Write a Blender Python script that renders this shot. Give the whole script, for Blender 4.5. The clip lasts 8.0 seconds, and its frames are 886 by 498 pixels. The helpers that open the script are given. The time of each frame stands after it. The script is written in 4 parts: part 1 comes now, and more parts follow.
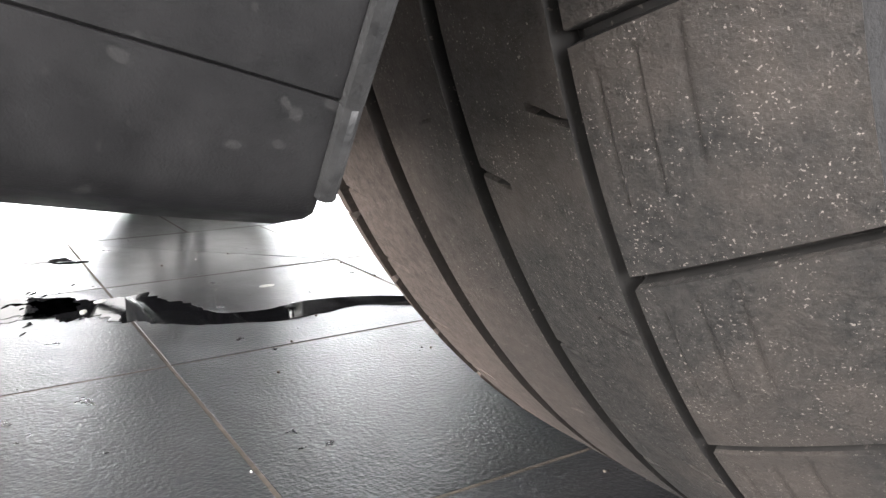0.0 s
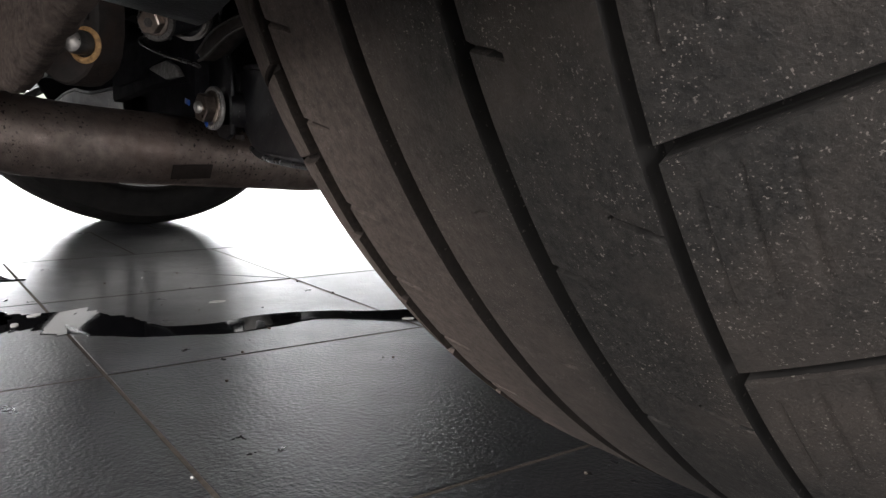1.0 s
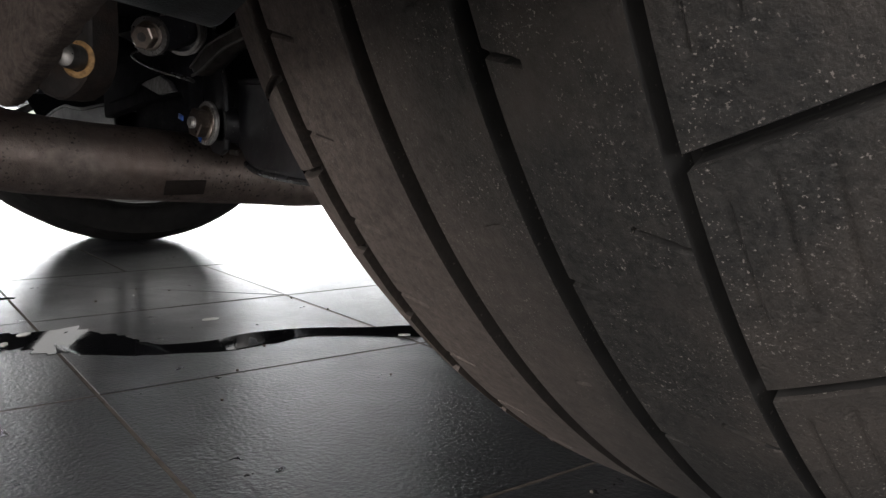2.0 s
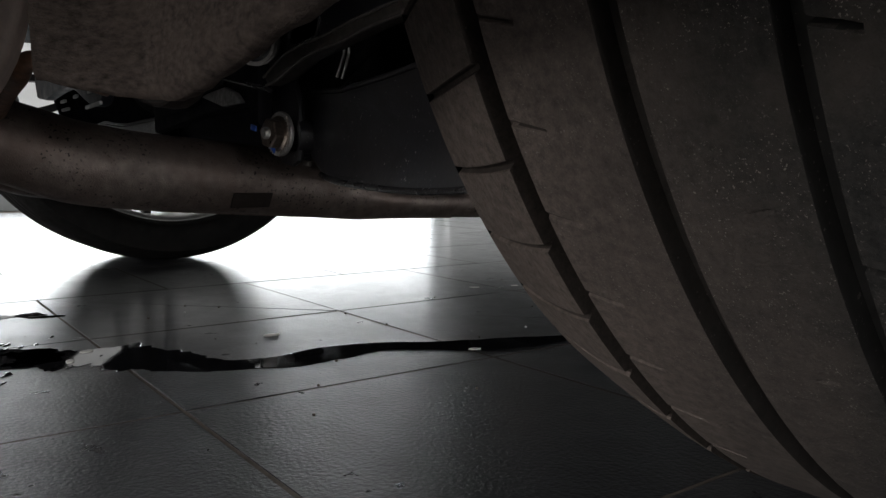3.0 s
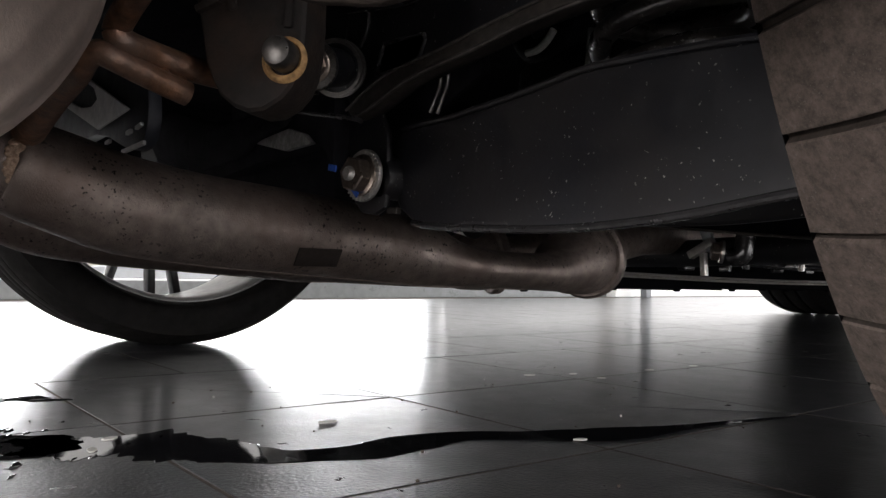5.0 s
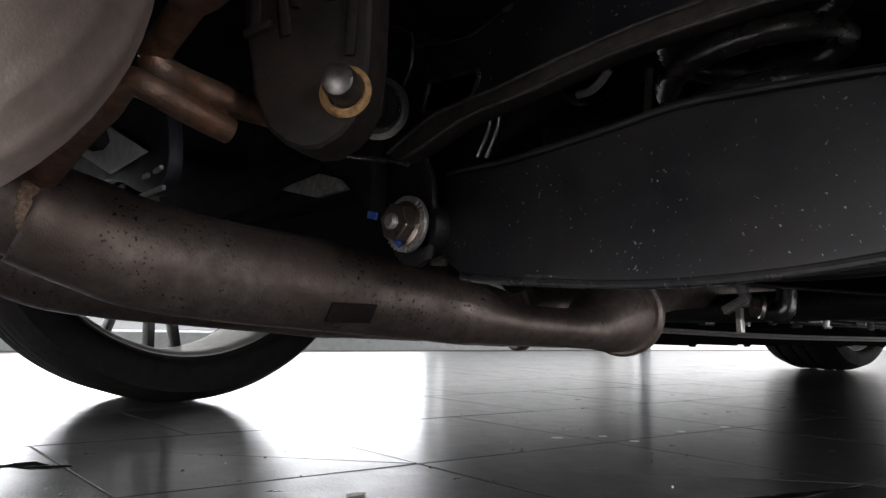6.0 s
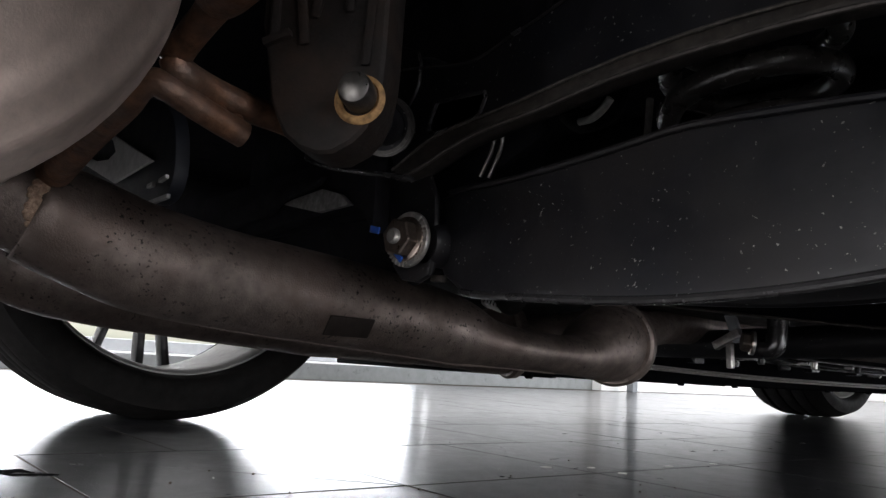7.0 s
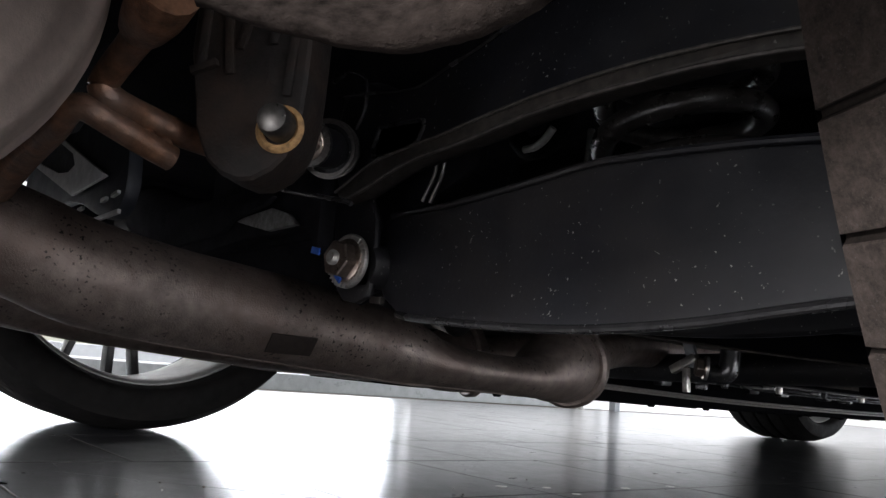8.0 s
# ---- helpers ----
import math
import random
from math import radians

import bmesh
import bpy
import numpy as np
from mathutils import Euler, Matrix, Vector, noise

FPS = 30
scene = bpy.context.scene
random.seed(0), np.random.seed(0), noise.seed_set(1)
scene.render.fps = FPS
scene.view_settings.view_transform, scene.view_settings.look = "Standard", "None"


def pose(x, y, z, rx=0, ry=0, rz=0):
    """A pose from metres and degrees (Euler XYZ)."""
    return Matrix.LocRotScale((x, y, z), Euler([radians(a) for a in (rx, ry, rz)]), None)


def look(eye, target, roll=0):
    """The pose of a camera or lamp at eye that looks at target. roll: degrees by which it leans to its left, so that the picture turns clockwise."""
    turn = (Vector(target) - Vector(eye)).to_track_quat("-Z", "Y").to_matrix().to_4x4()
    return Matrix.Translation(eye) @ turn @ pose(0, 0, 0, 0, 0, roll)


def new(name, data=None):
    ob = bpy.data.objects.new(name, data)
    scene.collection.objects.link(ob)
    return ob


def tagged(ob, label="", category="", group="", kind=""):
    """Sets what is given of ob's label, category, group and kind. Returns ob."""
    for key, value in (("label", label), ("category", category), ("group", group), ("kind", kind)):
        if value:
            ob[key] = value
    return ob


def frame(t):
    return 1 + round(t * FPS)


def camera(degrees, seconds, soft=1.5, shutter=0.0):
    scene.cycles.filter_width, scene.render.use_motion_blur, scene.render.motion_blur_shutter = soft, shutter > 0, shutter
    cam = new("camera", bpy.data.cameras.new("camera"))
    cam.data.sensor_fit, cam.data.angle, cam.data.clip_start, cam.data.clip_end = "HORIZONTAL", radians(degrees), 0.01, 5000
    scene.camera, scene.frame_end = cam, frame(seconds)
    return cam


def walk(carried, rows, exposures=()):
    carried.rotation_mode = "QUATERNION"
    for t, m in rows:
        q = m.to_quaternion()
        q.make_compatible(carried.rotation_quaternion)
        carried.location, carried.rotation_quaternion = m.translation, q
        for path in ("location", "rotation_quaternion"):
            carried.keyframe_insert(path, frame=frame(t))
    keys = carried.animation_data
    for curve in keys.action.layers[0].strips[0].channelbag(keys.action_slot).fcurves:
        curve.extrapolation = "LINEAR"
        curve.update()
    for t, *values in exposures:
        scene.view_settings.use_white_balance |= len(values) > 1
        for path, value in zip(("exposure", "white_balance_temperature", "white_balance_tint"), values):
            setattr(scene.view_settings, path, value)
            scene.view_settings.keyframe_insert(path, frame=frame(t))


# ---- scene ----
cam = camera(58.6, 8.0, soft=1.4)
# seconds, x, y, z, yaw, pitch, roll
PATH = [
    (0, 0.9885, -0.4098, 0.2169, 57.561, -11.869, 0.201),
    (0.5, 0.9692, -0.4037, 0.1817, 55.089, -9.404, 0.684),
    (1, 0.9610, -0.3973, 0.1739, 54.493, -8.301, 0.893),
    (1.2, 0.9622, -0.3971, 0.1728, 54.398, -7.832, 0.997),
    (2.3, 0.9364, -0.3991, 0.1725, 53.625, -6.739, 0.752),
    (2.5, 0.9192, -0.4152, 0.1735, 53.475, -6.251, 1.159),
    (3, 0.9035, -0.4438, 0.1626, 53.712, -5.653, 0.232),
    (3.3, 0.9007, -0.4507, 0.1582, 53.436, -4.864, 0.383),
    (3.5, 0.8994, -0.4523, 0.1533, 53.327, -4.577, 0.469),
    (4, 0.8654, -0.4458, 0.1417, 52.992, -3.322, 0.272),
    (4.5, 0.8047, -0.4458, 0.1313, 52.588, -0.060, 0.569),
    (4.7, 0.7878, -0.4511, 0.1233, 52.355, 0.832, 0.855),
    (5.8, 0.7020, -0.4581, 0.1290, 51.738, 4.564, 1.040),
    (6, 0.6992, -0.4555, 0.1279, 51.584, 5.573, 1.280),
    (6.2, 0.6984, -0.4569, 0.1238, 51.526, 6.493, 1.785),
    (6.5, 0.6962, -0.4594, 0.1167, 51.281, 7.472, 2.412),
    (7, 0.6999, -0.4641, 0.1146, 50.962, 8.177, 3.385),
    (7.2, 0.7016, -0.4635, 0.1146, 50.797, 8.320, 3.539),
    (7.5, 0.7278, -0.4599, 0.1152, 51.101, 8.904, 4.453),
    (8, 0.7317, -0.4454, 0.1217, 50.449, 9.193, 4.803),
]
# seconds, stops, kelvin, tint
EXPOSURES = [(0.0, 2.55, 6450, 11), (0.4, 2.05, 6450, 11), (1.0, 0.95, 6500, 12), (2.3, 0.6, 6450, 10), (2.7, 0.15, 6400, 9), (3.5, -0.12, 6400, 9), (3.8, 0.5, 6550, 12), (4.5, 0.8, 6600, 13), (6.0, 0.85, 6400, 12), (7.0, 0.85, 6300, 12), (8.0, 1.0, 6200, 12)]


def eye_pose(x, y, z, yaw, pitch, roll):
    m = pose(x, y, z, 0, 0, yaw) @ pose(0, 0, 0, 90 + pitch, 0, 0)
    return m @ pose(0, 0, 0, 0, 0, roll)


walk(cam, [(t, eye_pose(*row)) for t, *row in PATH], EXPOSURES)

# ------------------------------------------------------------------ light
world = bpy.data.worlds.new("world")
scene.world = world
world.use_nodes = True
_wn = world.node_tree.nodes
_sky = _wn.new("ShaderNodeTexSky")
_sky.sky_type = "NISHITA"
_sky.sun_disc = False
_sky.sun_elevation = radians(50)
_sky.sun_rotation = radians(120)
world.node_tree.links.new(_sky.outputs[0], _wn["Background"].inputs[0])
_wn["Background"].inputs[1].default_value = 0.1


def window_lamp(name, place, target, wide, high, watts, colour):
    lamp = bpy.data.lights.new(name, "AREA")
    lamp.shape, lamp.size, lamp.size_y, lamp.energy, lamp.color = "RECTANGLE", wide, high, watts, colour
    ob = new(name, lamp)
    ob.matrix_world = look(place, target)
    return tagged(ob, "area lamp set outside an opening in the wall", "daylight", kind="structure")


WEST, EAST, SOUTH, NORTH, TOP = -2.6, 6.0, -5.0, 7.0, 3.2
WIN_Y0, WIN_Y1, WIN_Z0, WIN_Z1 = -0.25, 2.17, 0.085, 0.37
window_lamp("daylight_west", (WEST - 0.16, (WIN_Y0 + WIN_Y1) / 2, (WIN_Z0 + WIN_Z1) / 2), (2, (WIN_Y0 + WIN_Y1) / 2, (WIN_Z0 + WIN_Z1) / 2), WIN_Y1 - WIN_Y0, WIN_Z1 - WIN_Z0, 26, (0.97, 0.99, 1.0))
# South and east lamps are assumed, both unseen, to light tread, silencer and walls.
window_lamp("assumed_light_south", (1.6, SOUTH - 0.16, 1.5), (1.6, 2, 1.5), 6.0, 2.6, 305, (1.0, 0.96, 0.93))
window_lamp("assumed_light_east", (EAST + 0.16, 2.7, 1.45), (0, 2.7, 1.45), 8.4, 2.8, 560, (1.0, 0.98, 0.97))
# Added lamp with no known source, brightens the west wall.
window_lamp("fill_north", (1.8, NORTH + 0.16, 1.85), (1.8, 0, 1.85), 6.0, 1.9, 190, (0.97, 0.99, 1.0))

# ------------------------------------------------------------------ materials
def material(name, base, rough=0.5, metal=0.0, vary=0.25, scale=30.0, bump=0.0, bump_scale=400.0, second=None, second_scale=6.0, second_amount=0.5, specks=None, speck_scale=300.0, speck_cut=0.78, rough_vary=0.1, spec=0.5, per_object=0.0, stretch=(1, 1, 1), dusty=None, grains=None):
    """A surface with two scales of mottling, optional specks and fine relief, at world size."""
    m = bpy.data.materials.new(name)
    m.use_nodes = True
    t = m.node_tree
    n, l = t.nodes, t.links
    b = n["Principled BSDF"]
    b.inputs["Metallic"].default_value = metal
    b.inputs["Specular IOR Level"].default_value = spec
    geo = n.new("ShaderNodeNewGeometry")
    mp = n.new("ShaderNodeMapping")
    mp.inputs["Scale"].default_value = stretch
    l.new(geo.outputs["Position"], mp.inputs[0])

    def noise_of(sc, detail=4.0, rough_=0.6):
        q = n.new("ShaderNodeTexNoise")
        q.inputs["Scale"].default_value, q.inputs["Detail"].default_value, q.inputs["Roughness"].default_value = sc, detail, rough_
        l.new(mp.outputs[0], q.inputs["Vector"])
        return q.outputs["Fac"]

    def ramp_of(src, a, z, lo=0.0, hi=1.0):
        q = n.new("ShaderNodeMapRange")
        q.inputs[1].default_value, q.inputs[2].default_value, q.inputs[3].default_value, q.inputs[4].default_value = a, z, lo, hi
        l.new(src, q.inputs[0])
        return q.outputs[0]

    def blend(fac, c1, c2):
        q = n.new("ShaderNodeMix")
        q.data_type = "RGBA"
        for s, v in ((0, fac), (6, c1), (7, c2)):
            if isinstance(v, tuple):
                q.inputs[s].default_value = (*v, 1)
            else:
                l.new(v, q.inputs[s])
        return q.outputs[2]

    fine = noise_of(scale)
    dark = tuple(c * (1 - vary) for c in base)
    light = tuple(min(1, c * (1 + vary)) for c in base)
    col = blend(ramp_of(fine, 0.3, 0.7), dark, light)
    if second:
        col = blend(ramp_of(noise_of(second_scale, 5.0, 0.65), 0.42, 0.68, 0.0, second_amount), col, second)
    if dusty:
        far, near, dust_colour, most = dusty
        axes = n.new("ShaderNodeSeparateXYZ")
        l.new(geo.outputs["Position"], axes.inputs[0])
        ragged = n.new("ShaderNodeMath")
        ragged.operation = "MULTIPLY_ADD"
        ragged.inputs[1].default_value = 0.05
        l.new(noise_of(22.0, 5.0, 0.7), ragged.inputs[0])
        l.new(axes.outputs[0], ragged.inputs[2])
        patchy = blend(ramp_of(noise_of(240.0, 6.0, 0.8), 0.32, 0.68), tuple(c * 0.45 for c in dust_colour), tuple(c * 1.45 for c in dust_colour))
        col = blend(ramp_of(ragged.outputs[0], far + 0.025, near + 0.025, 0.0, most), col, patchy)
    if per_object:
        info = n.new("ShaderNodeObjectInfo")
        hsv = n.new("ShaderNodeHueSaturation")
        l.new(ramp_of(info.outputs["Random"], 0, 1, 1 - per_object, 1 + per_object), hsv.inputs["Value"])
        l.new(col, hsv.inputs["Color"])
        col = hsv.outputs[0]
    if specks:
        sp = ramp_of(noise_of(speck_scale, 2.0, 0.5), speck_cut - 0.03, speck_cut + 0.02)
        gate = ramp_of(noise_of(speck_scale * 0.07, 2.0), 0.4, 0.6)
        mu = n.new("ShaderNodeMath")
        mu.operation = "MULTIPLY"
        l.new(sp, mu.inputs[0])
        l.new(gate, mu.inputs[1])
        col = blend(mu.outputs[0], col, specks)
    if grains:
        colour, sc, cut, amount = grains
        col = blend(ramp_of(noise_of(sc, 1.0, 0.4), cut, cut + 0.03, 0.0, amount), col, colour)
    l.new(col, b.inputs["Base Color"])
    l.new(ramp_of(noise_of(scale * 0.6), 0.3, 0.7, max(0.02, rough - rough_vary), min(1, rough + rough_vary)), b.inputs["Roughness"])
    if bump:
        bp = n.new("ShaderNodeBump")
        bp.inputs["Strength"].default_value = 1.0
        bp.inputs["Distance"].default_value = bump
        l.new(noise_of(bump_scale, 4.0), bp.inputs["Height"])
        l.new(bp.outputs[0], b.inputs["Normal"])
    return m


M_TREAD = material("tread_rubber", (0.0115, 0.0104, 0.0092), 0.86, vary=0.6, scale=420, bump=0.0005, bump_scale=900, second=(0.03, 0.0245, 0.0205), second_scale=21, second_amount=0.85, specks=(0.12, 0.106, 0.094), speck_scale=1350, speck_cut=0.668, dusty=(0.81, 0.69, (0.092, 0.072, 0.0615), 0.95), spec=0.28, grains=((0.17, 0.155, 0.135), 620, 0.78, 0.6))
# Groove colour: cleaner rubber, with the shade of the recess mixed in.
M_GROOVE = material("shaded_groove_rubber", (0.009, 0.0082, 0.0075), 0.8, vary=0.4, scale=90, spec=0.2, specks=(0.06, 0.054, 0.047), speck_scale=700, speck_cut=0.7, dusty=(0.80, 0.69, (0.032, 0.025, 0.021), 0.9))
M_RUBBER = material("black_rubber", (0.0048, 0.0045, 0.0044), 0.75, vary=0.3, scale=80, bump=0.0004, bump_scale=500, second=(0.0105, 0.0088, 0.008), second_scale=20, spec=0.12)
M_PLASTIC = material("black_plastic", (0.0056, 0.0055, 0.0056), 0.42, vary=0.15, scale=120, bump=0.0001, bump_scale=1800, second=(0.017, 0.0165, 0.0165), second_scale=25, second_amount=0.5, spec=0.2, specks=(0.2, 0.195, 0.19), speck_scale=200, speck_cut=0.76, grains=((0.02, 0.0195, 0.019), 190, 0.68, 0.5))
M_BLACK = material("black_enamel", (0.0115, 0.0119, 0.0152), 0.42, vary=0.25, scale=60, bump=0.00015, bump_scale=260, second=(0.022, 0.0195, 0.019), second_scale=9, second_amount=0.8, spec=0.35, specks=(0.3, 0.29, 0.27), speck_scale=380, speck_cut=0.715)
M_SHINY = material("glossy_black_enamel", (0.026, 0.025, 0.026), 0.24, vary=0.3, scale=70, bump=0.0004, bump_scale=180, specks=(0.3, 0.29, 0.27), speck_scale=300, speck_cut=0.75)
M_PIPE = material("heat_tinted_exhaust_steel", (0.175, 0.142, 0.126), 0.5, metal=0.65, vary=0.32, scale=90, bump=0.00035, bump_scale=700, second=(0.122, 0.088, 0.074), second_scale=13, second_amount=0.85, specks=(0.012, 0.01, 0.009), speck_scale=330, speck_cut=0.645, rough_vary=0.12, grains=((0.3, 0.24, 0.2), 900, 0.75, 0.5))
M_MUFFLER = material("brushed_muffler_steel", (0.64, 0.52, 0.455), 0.5, metal=0.35, vary=0.1, scale=160, bump=0.00012, bump_scale=900, second=(0.31, 0.25, 0.215), second_scale=9, second_amount=0.6)
M_COVER = material("blue_black_plastic", (0.026, 0.029, 0.038), 0.5, vary=0.15, scale=80, bump=0.0002, bump_scale=900)
M_LIP = material("scraped_plastic_lip", (0.006, 0.006, 0.006), 0.6, spec=0.3, vary=0.5, scale=260, bump=0.0004, bump_scale=420, second=(0.016, 0.0155, 0.015), second_scale=150, second_amount=0.8)
M_FACET = material("scuffed_bare_casting", (0.3, 0.292, 0.282), 0.6, metal=0.3, vary=0.35, scale=240, bump=0.0003, bump_scale=600, second=(0.1, 0.094, 0.088), second_scale=90, second_amount=0.7)
M_HANGER = material("rust_stained_rubber", (0.013, 0.0105, 0.0095), 0.7, vary=0.4, scale=120, bump=0.0005, bump_scale=420, second=(0.032, 0.019, 0.013), second_scale=38, second_amount=0.75, spec=0.25)
M_SPRING = material("dusty_spring_enamel", (0.055, 0.05, 0.047), 0.3, vary=0.4, scale=90, bump=0.0003, bump_scale=320, second=(0.06, 0.052, 0.046), second_scale=45, second_amount=0.6, grains=((0.3, 0.28, 0.26), 420, 0.72, 0.7))
M_PIN = material("dull_steel_pin", (0.13, 0.122, 0.115), 0.36, metal=0.85, vary=0.25, scale=300)
M_RUST = material("rusty_brown_steel", (0.17, 0.085, 0.048), 0.42, metal=0.5, vary=0.6, scale=130, bump=0.0004, bump_scale=420, second=(0.16, 0.12, 0.1), second_scale=36, second_amount=0.7)
M_DARKPIPE = material("dark_brown_plate", (0.028, 0.021, 0.018), 0.6, metal=0.5, vary=0.2, scale=200)
M_NUT = material("dull_brown_nut", (0.25, 0.205, 0.175), 0.36, metal=0.95, vary=0.2, scale=300)
M_DUSTY = material("dusty_black_steel", (0.034, 0.03, 0.027), 0.55, vary=0.55, scale=150, second=(0.055, 0.043, 0.036), second_scale=40, spec=0.3, specks=(0.2, 0.19, 0.18), speck_scale=300, speck_cut=0.75)
# Paler steel that stands in for the highlight along the link's edges.
M_EDGE_GLINT = material("edge_highlight_steel", (0.085, 0.076, 0.07), 0.45, metal=0.3, vary=0.5, scale=180, second=(0.03, 0.027, 0.025), second_scale=60, second_amount=0.8)
M_UNDER = material("black_underseal", (0.018, 0.0175, 0.02), 0.95, vary=0.3, scale=50, spec=0.05, bump=0.001, bump_scale=120)
M_TRAY = material("dull_black_moulding", (0.0035, 0.0036, 0.0044), 0.9, vary=0.3, scale=60, spec=0.02, bump=0.0003, bump_scale=300)
M_FELT = material("coarse_brown_felt", (0.046, 0.036, 0.031), 0.95, vary=0.6, scale=220, spec=0.1, bump=0.0005, bump_scale=620, second=(0.072, 0.056, 0.047), second_scale=60, stretch=(1, 1, 2.2))
M_WELD = material("tan_weld_scale", (0.34, 0.24, 0.17), 0.6, metal=0.3, vary=0.5, scale=420, bump=0.0006, bump_scale=520, second=(0.17, 0.09, 0.06), second_scale=260, second_amount=0.8)
M_GOLD = material("orange_rust", (0.33, 0.19, 0.075), 0.7, vary=0.5, scale=260, bump=0.0006, bump_scale=500, second=(0.1, 0.045, 0.02), second_scale=120)
M_ZINC = material("zinc_plated_steel", (0.46, 0.45, 0.43), 0.4, metal=0.7, vary=0.2, scale=300, bump=0.0001, bump_scale=900, second=(0.28, 0.23, 0.19), second_scale=120, second_amount=0.5)
M_BARE = material("bare_metal_plate", (0.5, 0.5, 0.49), 0.5, metal=0.3, vary=0.15, scale=180, second=(0.35, 0.34, 0.33), second_scale=40)
M_WHITE = material("pale_primed_sheet", (0.85, 0.85, 0.84), 0.5, vary=0.1, scale=150, second=(0.5, 0.5, 0.49), second_scale=60, second_amount=0.5)
M_BLUE = material("blue_paint_mark", (0.02, 0.09, 0.42), 0.5, vary=0.2, scale=400)
M_LABEL = material("pale_label", (0.8, 0.79, 0.75), 0.6, vary=0.15, scale=300)
M_RIM = material("silver_alloy", (0.3, 0.3, 0.29), 0.5, metal=0.4, vary=0.08, scale=90, second=(0.4, 0.38, 0.36), second_scale=20, second_amount=0.5)
M_SPOKE = material("dark_alloy", (0.012, 0.012, 0.013), 0.45, metal=0.0, vary=0.2, scale=90)
M_DISC = material("brake_disc_iron", (0.3, 0.29, 0.28), 0.4, metal=0.9, vary=0.15, scale=120)
M_BODY = material("dark_car_paint", (0.03, 0.032, 0.036), 0.25, vary=0.05, scale=40)
M_GLASSBLACK = material("dark_car_glass", (0.01, 0.011, 0.012), 0.05, vary=0.05, scale=20)
M_TILE = material("dark_slate_tile", (0.017, 0.0172, 0.0192), 0.31, vary=0.2, scale=45, bump=0.0009, bump_scale=290, second=(0.03, 0.0305, 0.033), second_scale=5, second_amount=0.6, rough_vary=0.04, spec=0.45, per_object=0.25, specks=(0.09, 0.09, 0.09), speck_scale=160, speck_cut=0.78)


def sealed(m, weight, rough, ior, grain, grain_scale):
    """A satin seal over a tile, a little uneven and smeared in places."""
    n, l = m.node_tree.nodes, m.node_tree.links
    b = n["Principled BSDF"]
    b.inputs["Coat Weight"].default_value = weight
    b.inputs["Coat IOR"].default_value = ior
    geo = n.new("ShaderNodeNewGeometry")
    smear = n.new("ShaderNodeTexNoise")
    smear.inputs["Scale"].default_value, smear.inputs["Detail"].default_value = 9.0, 6.0
    l.new(geo.outputs["Position"], smear.inputs["Vector"])
    span = n.new("ShaderNodeMapRange")
    span.inputs[1].default_value, span.inputs[2].default_value, span.inputs[3].default_value, span.inputs[4].default_value = 0.35, 0.7, rough * 0.75, rough * 1.45
    l.new(smear.outputs["Fac"], span.inputs[0])
    l.new(span.outputs[0], b.inputs["Coat Roughness"])
    fine = n.new("ShaderNodeTexNoise")
    fine.inputs["Scale"].default_value, fine.inputs["Detail"].default_value = grain_scale, 2.0
    l.new(geo.outputs["Position"], fine.inputs["Vector"])
    bp = n.new("ShaderNodeBump")
    bp.inputs["Distance"].default_value = grain
    l.new(fine.outputs["Fac"], bp.inputs["Height"])
    l.new(bp.outputs[0], b.inputs["Coat Normal"])


sealed(M_TILE, 0.42, 0.055, 1.5, 0.00018, 420.0)
M_GROUT = material("tan_grout", (0.085, 0.073, 0.062), 0.95, vary=0.3, scale=120, bump=0.0006, bump_scale=300, spec=0.1)
M_WET = material("dark_wet_stain", (0.008, 0.008, 0.009), 0.04, vary=0.3, scale=60, rough_vary=0.02, spec=0.4, bump=0.00003, bump_scale=40)
M_CHIP = material("pale_chip", (0.5, 0.49, 0.46), 0.6, vary=0.15, scale=300)
M_WALL = material("white_wall_paint", (0.8, 0.8, 0.79), 0.6, vary=0.02, scale=12, bump=0.0003, bump_scale=120, second=(0.74, 0.74, 0.73), second_scale=1.5)
M_SKIRT = material("grey_skirting_stone", (0.2, 0.21, 0.21), 0.35, vary=0.12, scale=25)
M_CEIL = material("white_ceiling_paint", (0.8, 0.8, 0.8), 0.7, vary=0.02, scale=10)
M_STEEL = material("grey_painted_steel", (0.16, 0.17, 0.18), 0.4, vary=0.08, scale=40)
M_FRAME = material("grey_aluminium_frame", (0.4, 0.41, 0.42), 0.4, metal=0.5, vary=0.05, scale=40)

# ------------------------------------------------------------------ mesh tools
I4 = Matrix.Identity(4)


def finish(bm, name, mat, parent=None, label="", smooth=35.0):
    me = bpy.data.meshes.new(name)
    bmesh.ops.recalc_face_normals(bm, faces=bm.faces)
    bm.to_mesh(me)
    bm.free()
    me.materials.append(mat)
    if smooth:
        me.shade_smooth()
        me.set_sharp_from_angle(angle=radians(smooth))
    ob = new(name, me)
    if parent:
        ob.parent = parent
    return tagged(ob, label)


def part(name, bm, mat, parent, label="", smooth=35.0):
    return finish(bm, name, mat, parent, label, smooth)


def thing(name, label, category, group="", kind=""):
    return tagged(new(name), label, category, group, kind)


def rounded_box(size, m=I4, bevel=0.004, segs=2, bm=None):
    bm = bm or bmesh.new()
    q = bmesh.new()
    bmesh.ops.create_cube(q, size=1.0)
    bmesh.ops.scale(q, vec=size, verts=q.verts)
    if bevel:
        bmesh.ops.bevel(q, geom=q.edges[:], offset=bevel, segments=segs, profile=0.6, affect="EDGES")
    return merge(bm, q, m)


